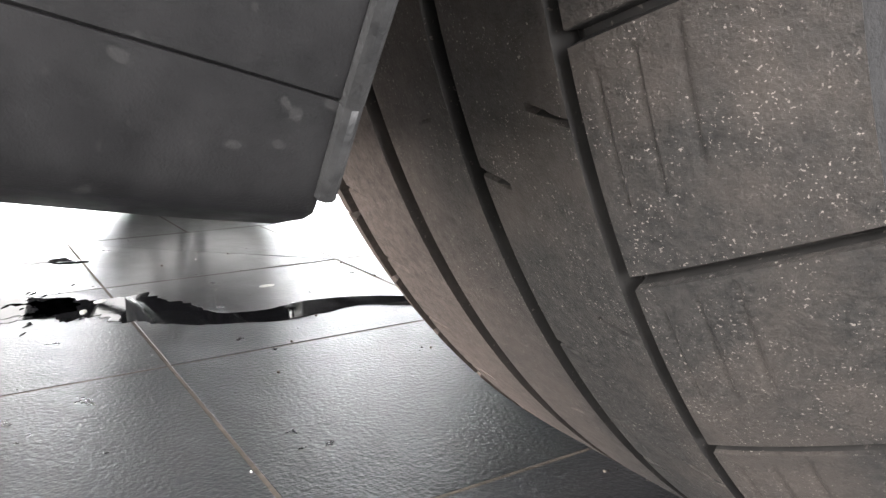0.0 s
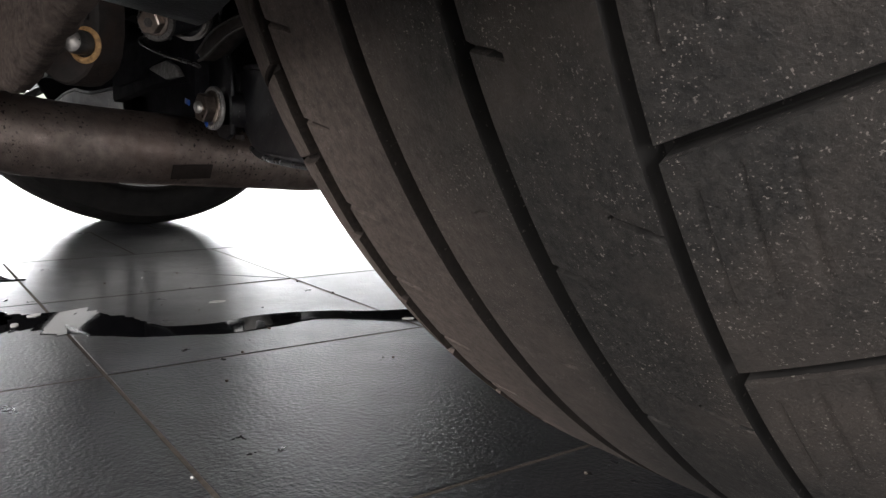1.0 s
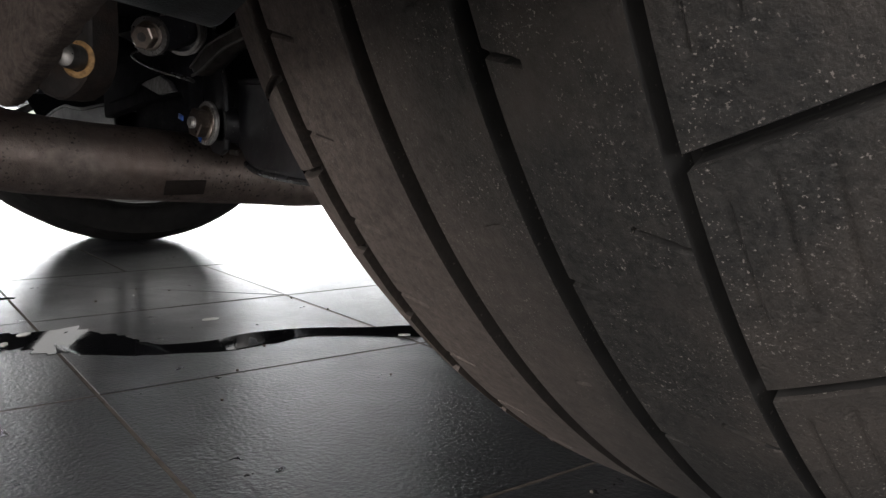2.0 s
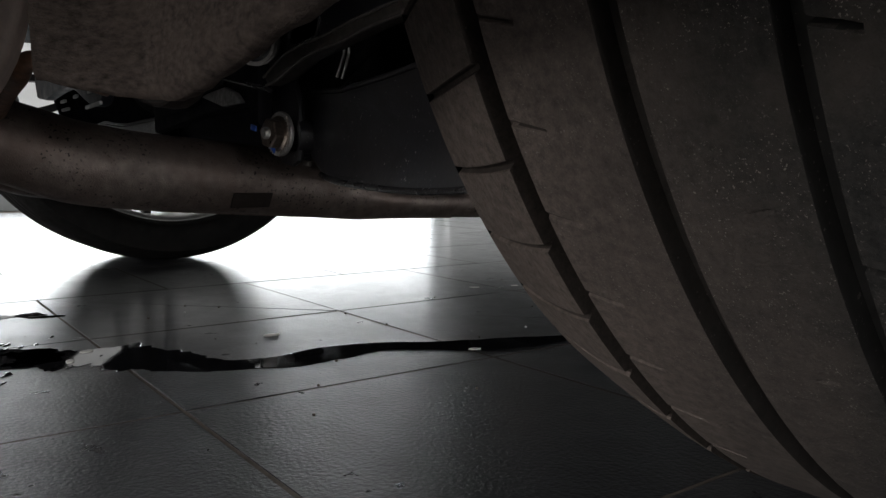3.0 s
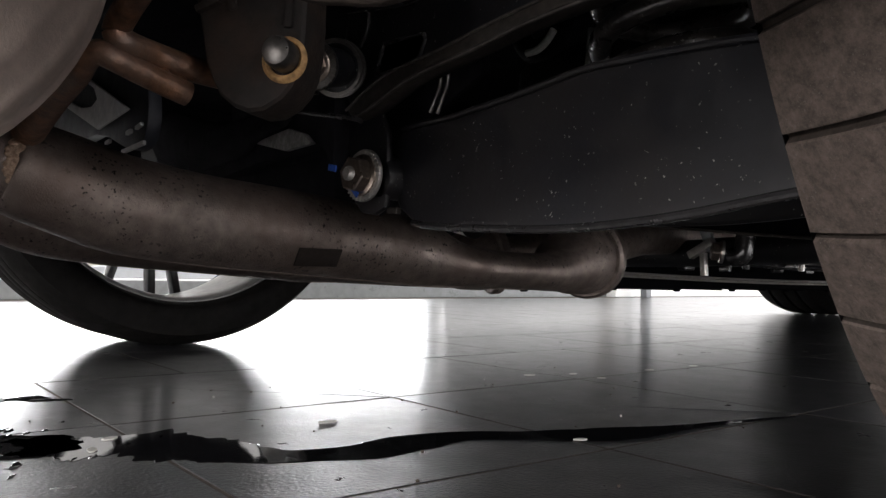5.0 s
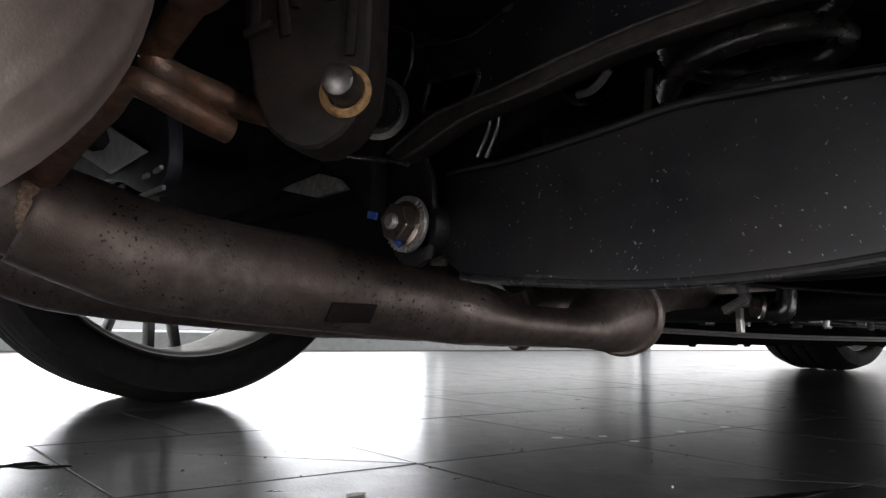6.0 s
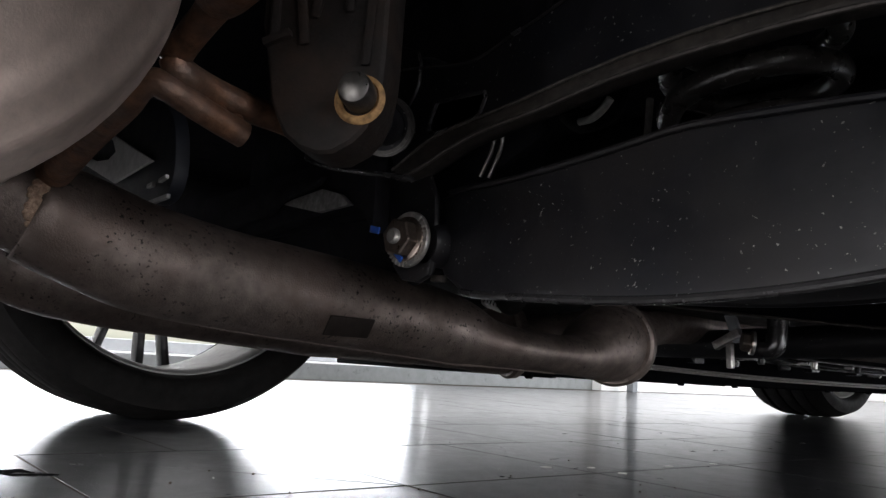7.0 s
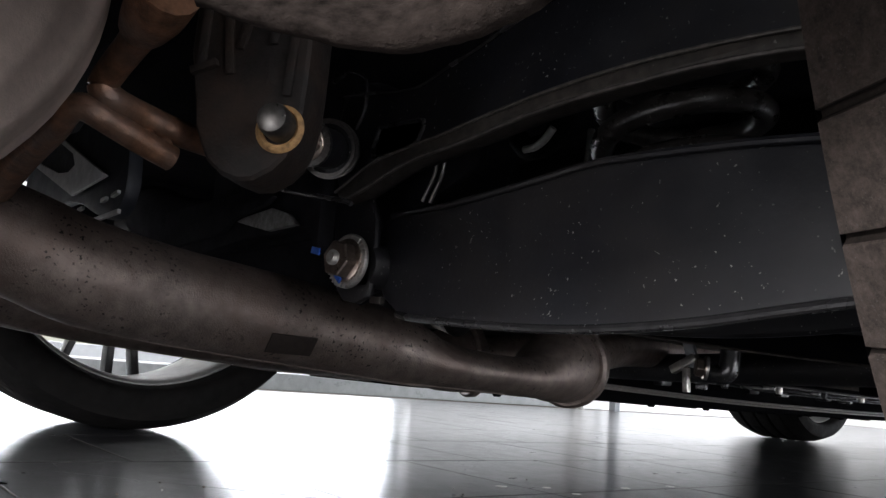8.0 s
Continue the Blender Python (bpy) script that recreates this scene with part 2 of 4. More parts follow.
def merge(bm, q, m=I4):
    bmesh.ops.transform(q, matrix=m, verts=q.verts)
    tmp = bpy.data.meshes.new("tmp")
    q.to_mesh(tmp)
    q.free()
    bm.from_mesh(tmp)
    bpy.data.meshes.remove(tmp)
    return bm


def box_between(lo, hi, bevel=0.004, segs=2, bm=None):
    c = [(a + b) / 2 for a, b in zip(lo, hi)]
    return rounded_box([b - a for a, b in zip(lo, hi)], Matrix.Translation(c), bevel, segs, bm)


def curve_points(pts, steps=8):
    """Catmull-Rom through the points; each may carry more numbers than three."""
    p = [np.array(q, float) for q in pts]
    p = [2 * p[0] - p[1]] + p + [2 * p[-1] - p[-2]]
    out = []
    for a, b, c, d in zip(p, p[1:], p[2:], p[3:]):
        for k in range(steps):
            u = k / steps
            out.append(0.5 * (2 * b + (c - a) * u + (2 * a - 5 * b + 4 * c - d) * u * u + (3 * b - a - 3 * c + d) * u ** 3))
    return out + [p[-2]]


def tube(pts, radius=None, n=18, steps=8, cap=True, bm=None):
    """A round bar or pipe along the points (x, y, z[, radius[, height factor]])."""
    bm = bm or bmesh.new()
    path = curve_points(pts, steps) if steps > 1 else [np.array(p, float) for p in pts]
    rings = []
    up = Vector((0, 0, 1))
    for i, p in enumerate(path):
        a, b = path[max(0, i - 1)][:3], path[min(len(path) - 1, i + 1)][:3]
        d = Vector(b - a).normalized()
        side = d.cross(up)
        if side.length < 0.05:
            side = d.cross(Vector((0, 1, 0)))
        side.normalize()
        v = side.cross(d)
        r = p[3] if len(p) > 3 else radius
        h = p[4] if len(p) > 4 else 1.0
        rings.append([bm.verts.new(Vector(p[:3]) + side * (r * math.cos(2 * math.pi * k / n)) + v * (r * h * math.sin(2 * math.pi * k / n))) for k in range(n)])
    for a, b in zip(rings, rings[1:]):
        for k in range(n):
            bm.faces.new((a[k], a[(k + 1) % n], b[(k + 1) % n], b[k]))
    if cap:
        bm.faces.new(rings[0][::-1])
        bm.faces.new(rings[-1])
    return bm


def lathe(profile, m=I4, n=48, bm=None, closed=False):
    """Turns (radius, height) pairs round the local z axis."""
    bm = bm or bmesh.new()
    rings = []
    for r, h in profile:
        if r < 1e-6:
            rings.append([bm.verts.new(m @ Vector((0, 0, h)))])
        else:
            rings.append([bm.verts.new(m @ Vector((r * math.cos(2 * math.pi * k / n), r * math.sin(2 * math.pi * k / n), h))) for k in range(n)])
    pairs = list(zip(rings, rings[1:])) + ([(rings[-1], rings[0])] if closed else [])
    for a, b in pairs:
        for k in range(n):
            j = (k + 1) % n
            vs = []
            for v in (a[k % len(a)], a[j % len(a)], b[j % len(b)], b[k % len(b)]):
                if v not in vs:
                    vs.append(v)
            if len(vs) > 2:
                bm.faces.new(vs)
    return bm


def slab(outline, lo, hi, axis="y", bevel=0.003, segs=2, bm=None):
    """A plate: a flat outline pushed along an axis from lo to hi."""
    bm = bm or bmesh.new()
    q = bmesh.new()

    def at(a, b, c):
        return {"y": (a, c, b), "z": (a, b, c), "x": (c, a, b)}[axis]

    f1 = [q.verts.new(at(a, b, lo)) for a, b in outline]
    f2 = [q.verts.new(at(a, b, hi)) for a, b in outline]
    q.faces.new(f1)
    q.faces.new(f2[::-1])
    k = len(outline)
    for i in range(k):
        q.faces.new((f1[i], f1[(i + 1) % k], f2[(i + 1) % k], f2[i]))
    bmesh.ops.recalc_face_normals(q, faces=q.faces)
    if bevel:
        sharp = [e for e in q.edges if e.calc_face_angle(0) > 0.6]
        bmesh.ops.bevel(q, geom=sharp, offset=bevel, segments=segs, profile=0.6, affect="EDGES")
    return merge(bm, q)


def facing(place, way, spin=0.0):
    """A pose at place whose z axis points along way."""
    return Matrix.Translation(place) @ Vector(way).to_track_quat("Z", "Y").to_matrix().to_4x4() @ Matrix.Rotation(spin, 4, "Z")


def hexagon(r, h, m, bevel=0.001, bm=None):
    bm = bm or bmesh.new()
    q = bmesh.new()
    bmesh.ops.create_cone(q, cap_ends=True, segments=6, radius1=r, radius2=r, depth=h)
    bmesh.ops.bevel(q, geom=q.edges[:], offset=bevel, segments=1, affect="EDGES")
    return merge(bm, q, m @ Matrix.Translation((0, 0, h / 2)))


def grid_mesh(name, points, mat, parent=None, label="", wrap=False, smooth=40.0):
    """A sheet from an array of points rows x columns x 3; wrap closes the rows."""
    r, c = points.shape[:2]
    idx = np.arange(r * c).reshape(r, c)
    a = idx if wrap else idx[:-1]
    b = np.roll(idx, -1, 0) if wrap else idx[1:]
    quads = np.stack([a[:, :-1], a[:, 1:], b[:, 1:], b[:, :-1]], -1).reshape(-1, 4)
    me = bpy.data.meshes.new(name)
    me.from_pydata(points.reshape(-1, 3).tolist(), [], quads.tolist())
    me.materials.append(mat)
    me.shade_smooth()
    if smooth:
        me.set_sharp_from_angle(angle=radians(smooth))
    ob = new(name, me)
    if parent:
        ob.parent = parent
    return tagged(ob, label)


# ------------------------------------------------------------------ the room
def structure(name, bm, mat, label, category, smooth=0.0):
    return tagged(finish(bm, name, mat, None, "", smooth), label, category, kind="structure")


def wall_with_opening(name, axis, place, thick, a0, a1, o0, o1, z0, z1, label):
    """A wall at right angles to axis, from a0 to a1 along the other one, with one opening."""
    bm = bmesh.new()
    for u0, u1, w0, w1 in ((a0, o0, 0, TOP), (o1, a1, 0, TOP), (o0, o1, 0, z0), (o0, o1, z1, TOP)):
        lo, hi = ((place, u0, w0), (place + thick, u1, w1)) if axis == "x" else ((u0, place, w0), (u1, place + thick, w1))
        box_between(lo, hi, 0, 1, bm)
    return structure(name, bm, M_WALL, label, "wall")


def build_room():
    wall_with_opening("wall_west", "x", WEST - 0.2, 0.2, SOUTH, NORTH, WIN_Y0, WIN_Y1, WIN_Z0, WIN_Z1, "white painted showroom wall with a long window")
    # South and east openings lie out of view, assumed to carry their lamps.
    wall_with_opening("wall_south", "y", SOUTH - 0.2, 0.2, WEST, EAST, -1.4, 4.6, 0.2, 2.8, "white painted wall with an assumed wide opening, out of view")
    wall_with_opening("wall_east", "x", EAST, 0.2, SOUTH, NORTH, -1.7, 6.7, 0.05, 2.85, "white wall with an assumed tall opening, out of view")
    # North opening is made up for the added lamp behind it.
    wall_with_opening("wall_north", "y", NORTH, 0.2, WEST, EAST, -1.2, 4.8, 0.9, 2.8, "white painted wall with an added high opening, out of view")
    structure("ceiling", box_between((WEST - 0.2, SOUTH - 0.2, TOP), (EAST + 0.2, NORTH + 0.2, TOP + 0.2), 0), M_CEIL, "plain white painted ceiling", "ceiling")
    structure("baseboard", box_between((WEST, SOUTH, 0.0), (WEST + 0.018, 3.47, 0.078), 0.003), M_SKIRT, "grey stone skirting along the white wall", "baseboard")
    structure("pilaster", box_between((WEST, 3.47, 0.0), (WEST + 0.09, 3.66, TOP), 0.004), M_WALL, "white painted pilaster that stands out of the wall", "pilaster")
    structure("column", box_between((-2.42, 3.60, 0.0), (-2.37, 3.65, TOP), 0.006), M_STEEL, "slim grey steel column beside the wall", "column")
    # Frames all four openings; the south, east and north ones are unseen additions.
    for name, ax in (("window_1", "x"), ("assumed_frame_south", "y"), ("assumed_frame_east", "e"), ("added_frame_north", "n")):
        win = tagged(new(name), "long wall opening with grey metal frame", "window", kind="structure")
        if ax == "x":
            u0, u1, z0, z1, at = WIN_Y0, WIN_Y1, WIN_Z0, WIN_Z1, WEST - 0.1
        elif ax == "e":
            u0, u1, z0, z1, at = -1.7, 6.7, 0.05, 2.85, EAST + 0.1
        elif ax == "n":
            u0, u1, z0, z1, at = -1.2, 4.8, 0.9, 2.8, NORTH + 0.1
        else:
            u0, u1, z0, z1, at = -1.4, 4.6, 0.2, 2.8, SOUTH - 0.1
        bm = bmesh.new()
        t = 0.05
        for lo, hi in (((u0, z0), (u1, z0 + t)), ((u0, z1 - t), (u1, z1)), ((u0, z0 + t), (u0 + t, z1 - t)), ((u1 - t, z0 + t), (u1, z1 - t))):
            if ax in "xe":
                box_between((at - 0.03, lo[0], lo[1]), (at + 0.03, hi[0], hi[1]), 0.003, 1, bm)
            else:
                box_between((lo[0], at - 0.03, lo[1]), (hi[0], at + 0.03, hi[1]), 0.003, 1, bm)
        part("window_frame", bm, M_FRAME, win, smooth=0)


build_room()


# ------------------------------------------------------------------ the floor
TX, TY, GAP = 0.2805, 0.272, 0.003


def row_shift(i):
    """Where the cross joints of column i lie along y."""
    return {0: -0.2765, 1: -0.2765, 2: -0.2765, 3: -0.2765, -1: -0.114}.get(i, -0.2765 + 0.136 * (i % 2))


def tile_shape(name, corners, chamfer=0.0003, deep=0.008):
    """One tile: its top drawn in by a small worn chamfer."""
    cx, cy = sum(p[0] for p in corners) / len(corners), sum(p[1] for p in corners) / len(corners)

    def inset(p, d):
        v = Vector((p[0] - cx, p[1] - cy))
        return v * (1 - d / v.length)

    k = len(corners)
    vs = [(*inset(p, chamfer * 1.5), 0.0) for p in corners] + [(*inset(p, 0), -chamfer) for p in corners] + [(*inset(p, 0), -deep) for p in corners]
    fs = [tuple(range(k))] + [(i + s, i + s + k, (i + 1) % k + s + k, (i + 1) % k + s) for s in (0, k) for i in range(k)]
    me = bpy.data.meshes.new(name)
    me.from_pydata(vs, [], fs)
    me.materials.append(M_TILE)
    me.update()
    return me, (cx, cy)


def build_floor():
    floor = structure("floor", box_between((WEST - 0.2, SOUTH - 0.2, -0.1), (EAST + 0.2, NORTH + 0.2, -0.0003), 0), M_GROUT, "dark slate-grey tiled showroom floor with a satin sheen", "floor")
    w, h = TX - GAP, TY - GAP
    whole, _ = tile_shape("tile", [(0, 0), (w, 0), (w, h), (0, h)])
    half = [tile_shape("tile", [(0, 0), (w, 0), (w, h - 0.0015)]), tile_shape("tile", [(0, 0.0015), (w, h), (0, h)])]
    rng = random.Random(4)
    far_v, far_f = [], []
    base_v = [v.co[:] for v in whole.vertices]
    base_f = [tuple(p.vertices) for p in whole.polygons]
    for i in range(-18, 20):
        x0 = 0.1005 + TX * (i - 1) + GAP / 2
        if x0 < WEST or x0 + w > EAST:
            continue
        y_off = row_shift(i)
        for j in range(-17, 27):
            y0 = y_off + TY * j + GAP / 2
            if y0 < SOUTH or y0 + h > NORTH:
                continue
            dz = rng.uniform(-0.00004, 0.00006)
            tip = (rng.uniform(-0.0011, 0.0011), rng.uniform(-0.0011, 0.0011), 0)
            if -1.5 < x0 < 1.1 and -0.95 < y0 < 2.3:
                if (i, j) in ((0, 0), (1, 1)):
                    for me, (cx, cy) in half:
                        ob = new("tile", me)
                        ob.parent = floor
                        ob.location, ob.rotation_euler = (x0 + cx, y0 + cy, 0.00006), tip
                        tip = (0.0012, -0.0012, 0)
                    continue
                ob = new("tile", whole)
                ob.parent = floor
                ob.location, ob.rotation_euler = (x0 + w / 2, y0 + h / 2, dz), tip
            else:
                s = len(far_v)
                far_v += [(v[0] + x0 + w / 2, v[1] + y0 + h / 2, v[2] + dz) for v in base_v]
                far_f += [tuple(k + s for k in f) for f in base_f]
    me = bpy.data.meshes.new("far_tiles")
    me.from_pydata(far_v, [], far_f)
    me.materials.append(M_TILE)
    ob = new("far_tiles", me)
    ob.parent = floor
    tagged(ob, kind="stuff")


def ribbon(points, rough=0.2, step=14, z=0.0004):
    """A wet patch: a thin level film along (x, y, half width) with a wavering edge and a narrow brim."""
    bm = bmesh.new()
    path = curve_points(points, step)
    rows = []
    for i, p in enumerate(path):
        a, b = path[max(0, i - 1)][:2], path[min(len(path) - 1, i + 1)][:2]
        d = (b - a) / (np.linalg.norm(b - a) + 1e-9)
        nrm = np.array((-d[1], d[0]))
        ragged = max(0.0, min(1.0, (-0.2 - p[1]) * 9))
        edges = []
        for seed in (1.0, 7.0):
            slow, quick = noise.noise((p[0] * 34, p[1] * 34, seed)), noise.noise((p[0] * 130, p[1] * 130, seed + 2))
            edges.append(p[2] * max(0.15, 1 + rough * (slow + 0.3 * quick) + ragged * 0.7 * (slow + 0.8 * quick)))
        w1, w2 = edges
        brim = min(0.0012, 0.3 * p[2])
        cross = [(w1, 0.00012), (w1 - 0.4 * brim, 0.75 * z), (w1 - brim, z), (0.0, z), (brim - w2, z), (0.4 * brim - w2, 0.75 * z), (-w2, 0.00012)]
        rows.append([bm.verts.new((*(p[:2] + nrm * w), h)) for w, h in cross])
    for r, q in zip(rows, rows[1:]):
        for k in range(6):
            bm.faces.new((r[k], q[k], q[k + 1], r[k + 1]))
    return bm


def build_floor_marks():
    rng = random.Random(8)
    trail = ribbon([(0.13, -0.40, 0.012), (0.152, -0.352, 0.026), (0.168, -0.31, 0.034), (0.196, -0.272, 0.044), (0.232, -0.24, 0.034), (0.268, -0.218, 0.022), (0.283, -0.19, 0.018), (0.291, -0.147, 0.023), (0.284, -0.115, 0.025), (0.286, -0.07, 0.018), (0.308, -0.03, 0.017), (0.334, 0.01, 0.024), (0.347, 0.045, 0.025), (0.356, 0.085, 0.016), (0.362, 0.125, 0.009), (0.374, 0.19, 0.006), (0.386, 0.248, 0.0015)], 0.14)
    tagged(finish(trail, "wet_trail", M_WET, smooth=6), "dark glossy wet trail that runs across the floor tiles", "spill")
    side = ribbon([(0.09, -0.42, 0.004), (0.11, -0.37, 0.014), (0.135, -0.33, 0.017), (0.175, -0.345, 0.012), (0.19, -0.40, 0.004)], 0.5)
    tagged(finish(side, "wet_patch", M_WET, smooth=6), "ragged dark wet patch beside the trail on tiles", "spill")
    for x, y, r in ((-0.075, -0.315, 0.012), (-0.052, -0.29, 0.008)):
        spot = ribbon([(x - r, y - r * 2.4, 0.002), (x, y - r, r * 0.9), (x + r * 0.3, y + r, r), (x + r, y + r * 2.6, 0.002)], 0.4)
        tagged(finish(spot, "wet_patch", M_WET, smooth=6), "small dark wet patch on the floor tiles", "spill")
    for _ in range(34):
        x, y = rng.gauss(0.15, 0.045), rng.gauss(-0.345, 0.035)
        r = rng.uniform(0.0015, 0.005)
        drop = ribbon([(x - r * 1.6, y + r, 0.0004), (x - r * 0.5, y + r * 0.3, r * 0.7), (x + r * 0.6, y - r * 0.3, r * 0.6), (x + r * 1.7, y - r, 0.0004)], 0.4, 5)
        tagged(finish(drop, "droplet", M_WET), "small dark droplet splashed beside the wet trail", "droplet", "droplets beside the trail")
    chips = [(0.047, 0.24, 0.008, 0.2), (0.066, 0.298, 0.007, 0.5), (0.112, 0.298, 0.006, 0.1), (0.088, 0.423, 0.008, 0.3), (0.09, 0.52, 0.007, 0.2), (0.184, -0.126, 0.009, 0.6), (0.156, -0.29, 0.009, 1.2), (0.188, -0.31, 0.007, 2.0), (0.349, 0.0, 0.006, 0.4)]
    for x, y, r, turn in chips:
        bm = bmesh.new()
        k = 7
        ring = [(r * rng.uniform(0.7, 1.1) * math.cos(2 * math.pi * i / k), 0.55 * r * rng.uniform(0.7, 1.1) * math.sin(2 * math.pi * i / k)) for i in range(k)]
        slab(ring, 0.0, 0.0009, "z", 0.0002, 1, bm)
        ob = tagged(finish(bm, "paper_chip", M_CHIP), "small pale chip lying on the dark tiles", "chip", "pale chips on the floor")
        ob.matrix_world = pose(x, y, 0.0003, 0, 0, math.degrees(turn) + 50)
    for _ in range(30):
        x, y = rng.uniform(-0.1, 0.75), rng.uniform(-0.4, 0.35)
        bm = bmesh.new()
        bmesh.ops.create_icosphere(bm, subdivisions=1, radius=rng.uniform(0.0007, 0.0015))
        for v in bm.verts:
            v.co *= rng.uniform(0.7, 1.2)
        ob = tagged(finish(bm, "grit", M_GROUT if rng.random() < 0.85 else M_CHIP), "tiny grain of grit on the dark tiles", "grit", "grit on the floor")
        ob.location = (x, y, 0.0008)


# ------------------------------------------------------------------ wheels
R = 0.3255
AXLE_Y, SAG, ASIDE = 0.013, 0.0045, -0.003
GROOVES = ((0.7145, 0.0085), (0.7675, 0.0088), (0.8152, 0.0066), (0.8618, 0.0032))
T0, T1 = 0.6535, 0.9155


def crown(x):
    """Drop of the tread's surface below the full radius across its width."""
    d = np.minimum(x - T0, T1 - x)
    return 0.02 * np.clip(1 - d / 0.058, 0, 1) ** 1.35


def soft_cut(d, half, edge=0.0004):
    return np.clip((half + edge - np.abs(d)) / (2 * edge), 0, 1)


def tread_depth(x, s):
    """Depth of grooves and sipes at width x and arc length s (from the lowest point, up the rear)."""
    deep = np.zeros(np.broadcast(x, s).shape)
    for gx, gw in GROOVES:
        deep = np.where(np.abs(x - gx) <= gw / 2 + 1e-6, 0.0075, deep)

    def cuts(x0, x1, slope, first, gap, half, depth):
        u = (s - first - slope * (x - x1)) / gap
        d = (u - np.round(u)) * gap
        return depth * soft_cut(d, half) * (x >= x0) * (x <= x1)

    for x0, x1, slope, first, gap, half, depth in (
        (0.60, 0.7103, 0.24, 0.3480, 0.0335, 0.0013, 0.003),
        (0.7188, 0.7335, -0.27, 0.3255, 0.0335, 0.0007, 0.0014),
        (0.7940, 0.8010, 0.2, 0.335, 0.06, 0.0004, 0.001),
        (0.8172, 0.8300, -0.3, 0.3165, 0.0605, 0.0006, 0.005),
        (0.8465, 0.8590, -0.3, 0.3344, 0.0615, 0.0006, 0.005),
        (0.8624, 0.98, 0.25, 0.3832, 0.0602, 0.0014, 0.0055),
    ):
        deep = np.maximum(deep, cuts(x0, x1, slope, first, gap, half, depth))
    u = (s - 0.3537 - 0.25 * (x - 0.8613)) / 0.0602
    blk = u - np.floor(u)
    for k in range(3):
        line = soft_cut(x - 0.8692 - 0.009 * k, 0.00025, 0.0004)
        deep = np.maximum(deep, 0.0015 * line * soft_cut(blk - 0.58 - 0.04 * k, 0.27, 0.02))
    return deep


def bulge(a):
    """How far the loaded tyre swells sideways near the ground."""
    low = np.abs((np.asarray(a) + math.pi) % (2 * math.pi) - math.pi)
    return 0.016 * np.exp(-((low / 0.8) ** 2.6))


def slanted(angles, xs):
    """Rows of the tread that lean with its cross grooves, but for the ends of the stretch."""
    a, x = np.meshgrid(angles, xs, indexing="ij")
    lean = np.interp(x, (T0, 0.7103, 0.7188, 0.7335, 0.8105, 0.8172, 0.83, 0.84, 0.8465, 0.859, 0.8624, T1), (0.24 * (T0 - 0.7103), 0.0, 0.0038, 0.0, 0.0, 0.0032, 0.0, 0.0, 0.0032, 0.0, 0.0, 0.25 * (T1 - 0.8624))) / R
    ends = np.clip(np.minimum(a - angles[0], angles[-1] - a) / 0.12, 0, 1)
    return a + lean * ends, x


def lean(x, z):
    """The wheel stands with its top leaning in by about a degree."""
    return x - 0.013 * (z - 0.06)


def tyre_points(xs, angles):
    """Tread surface of the near tyre; angles run from the lowest point up its rear side."""
    a, x = slanted(angles, xs)
    r = R - crown(x) - tread_depth(x, a * R)
    x = x + bulge(a) * (np.clip(1 - (T1 - x) / 0.05, 0, 1) ** 1.5 - np.clip(1 - (x - T0) / 0.05, 0, 1) ** 1.5)
    z = np.maximum(R - SAG - r * np.cos(a), 0.0004)
    return np.stack([lean(x + ASIDE, z), AXLE_Y - r * np.sin(a), z], -1)


RIM_R = 0.2575
# sidewall from the tread's edge to the rim: (offset inwards across the width, radius)
SIDEWALL = tuple((d, r - 0.0045) for d, r in ((-0.001, 0.306), (-0.003, 0.3), (-0.0055, 0.29), (-0.0065, 0.28), (-0.005, 0.27), (0.0, 0.264), (0.008, 0.2605), (0.018, 0.258)))


def darken_grooves(me, xs, angles):
    """Groove and sipe faces get darker rubber: less dust, recess shade in the colour."""
    me.materials.append(M_GROOVE)
    a, x = slanted(angles, xs)
    a, x = (a[1:, 1:] + a[:-1, :-1]) / 2, (x[1:, 1:] + x[:-1, :-1]) / 2
    me.polygons.foreach_set("material_index", ((tread_depth(x, a * R) > 0.0012) | np.any([np.abs(x - g) < w / 2 + 0.00045 for g, w in GROOVES], axis=0)).astype(np.int32).ravel())


def near_tyre(parent):
    walls = [v for g, w in GROOVES for v in (g - w / 2 - 0.0004, g - w / 2, g + w / 2, g + w / 2 + 0.0004)]
    xs = np.array([v for v in np.linspace(T0, T1, 320) if min(abs(v - q) for q in walls) > 0.0003])
    xs = np.sort(np.concatenate([xs, walls]))
    fine = np.linspace(radians(4), radians(82), 1000)
    near = tyre_points(xs, fine)
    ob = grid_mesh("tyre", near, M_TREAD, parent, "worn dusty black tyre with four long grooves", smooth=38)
    darken_grooves(ob.data, xs, fine)
    sub = []
    xs2 = np.unique(np.concatenate([np.linspace(T0, T1, 40)] + [(g - w / 2 - 0.0008, g - w / 2, g + w / 2, g + w / 2 + 0.0008) for g, w in GROOVES]))
    rest = tyre_points(xs2, np.linspace(radians(82), radians(364), 240))
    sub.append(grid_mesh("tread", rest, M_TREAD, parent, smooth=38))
    darken_grooves(sub[-1].data, xs2, np.linspace(radians(82), radians(364), 240))
    for side, edge in ((1, T0), (-1, T1)):
        a = np.linspace(0, 2 * math.pi, 181)
        prof = [(edge, R - float(crown(np.array(edge))))] + [(edge + side * d, r) for d, r in SIDEWALL]
        pts = np.array([[(lean(x + ASIDE - side * float(bulge(t)), R - SAG - r * math.cos(t)), AXLE_Y - r * math.sin(t), max(R - SAG - r * math.cos(t), 0.0004)) for x, r in prof] for t in a])
        sub.append(grid_mesh("sidewall", pts, M_RUBBER, parent))
    return [ob] + sub


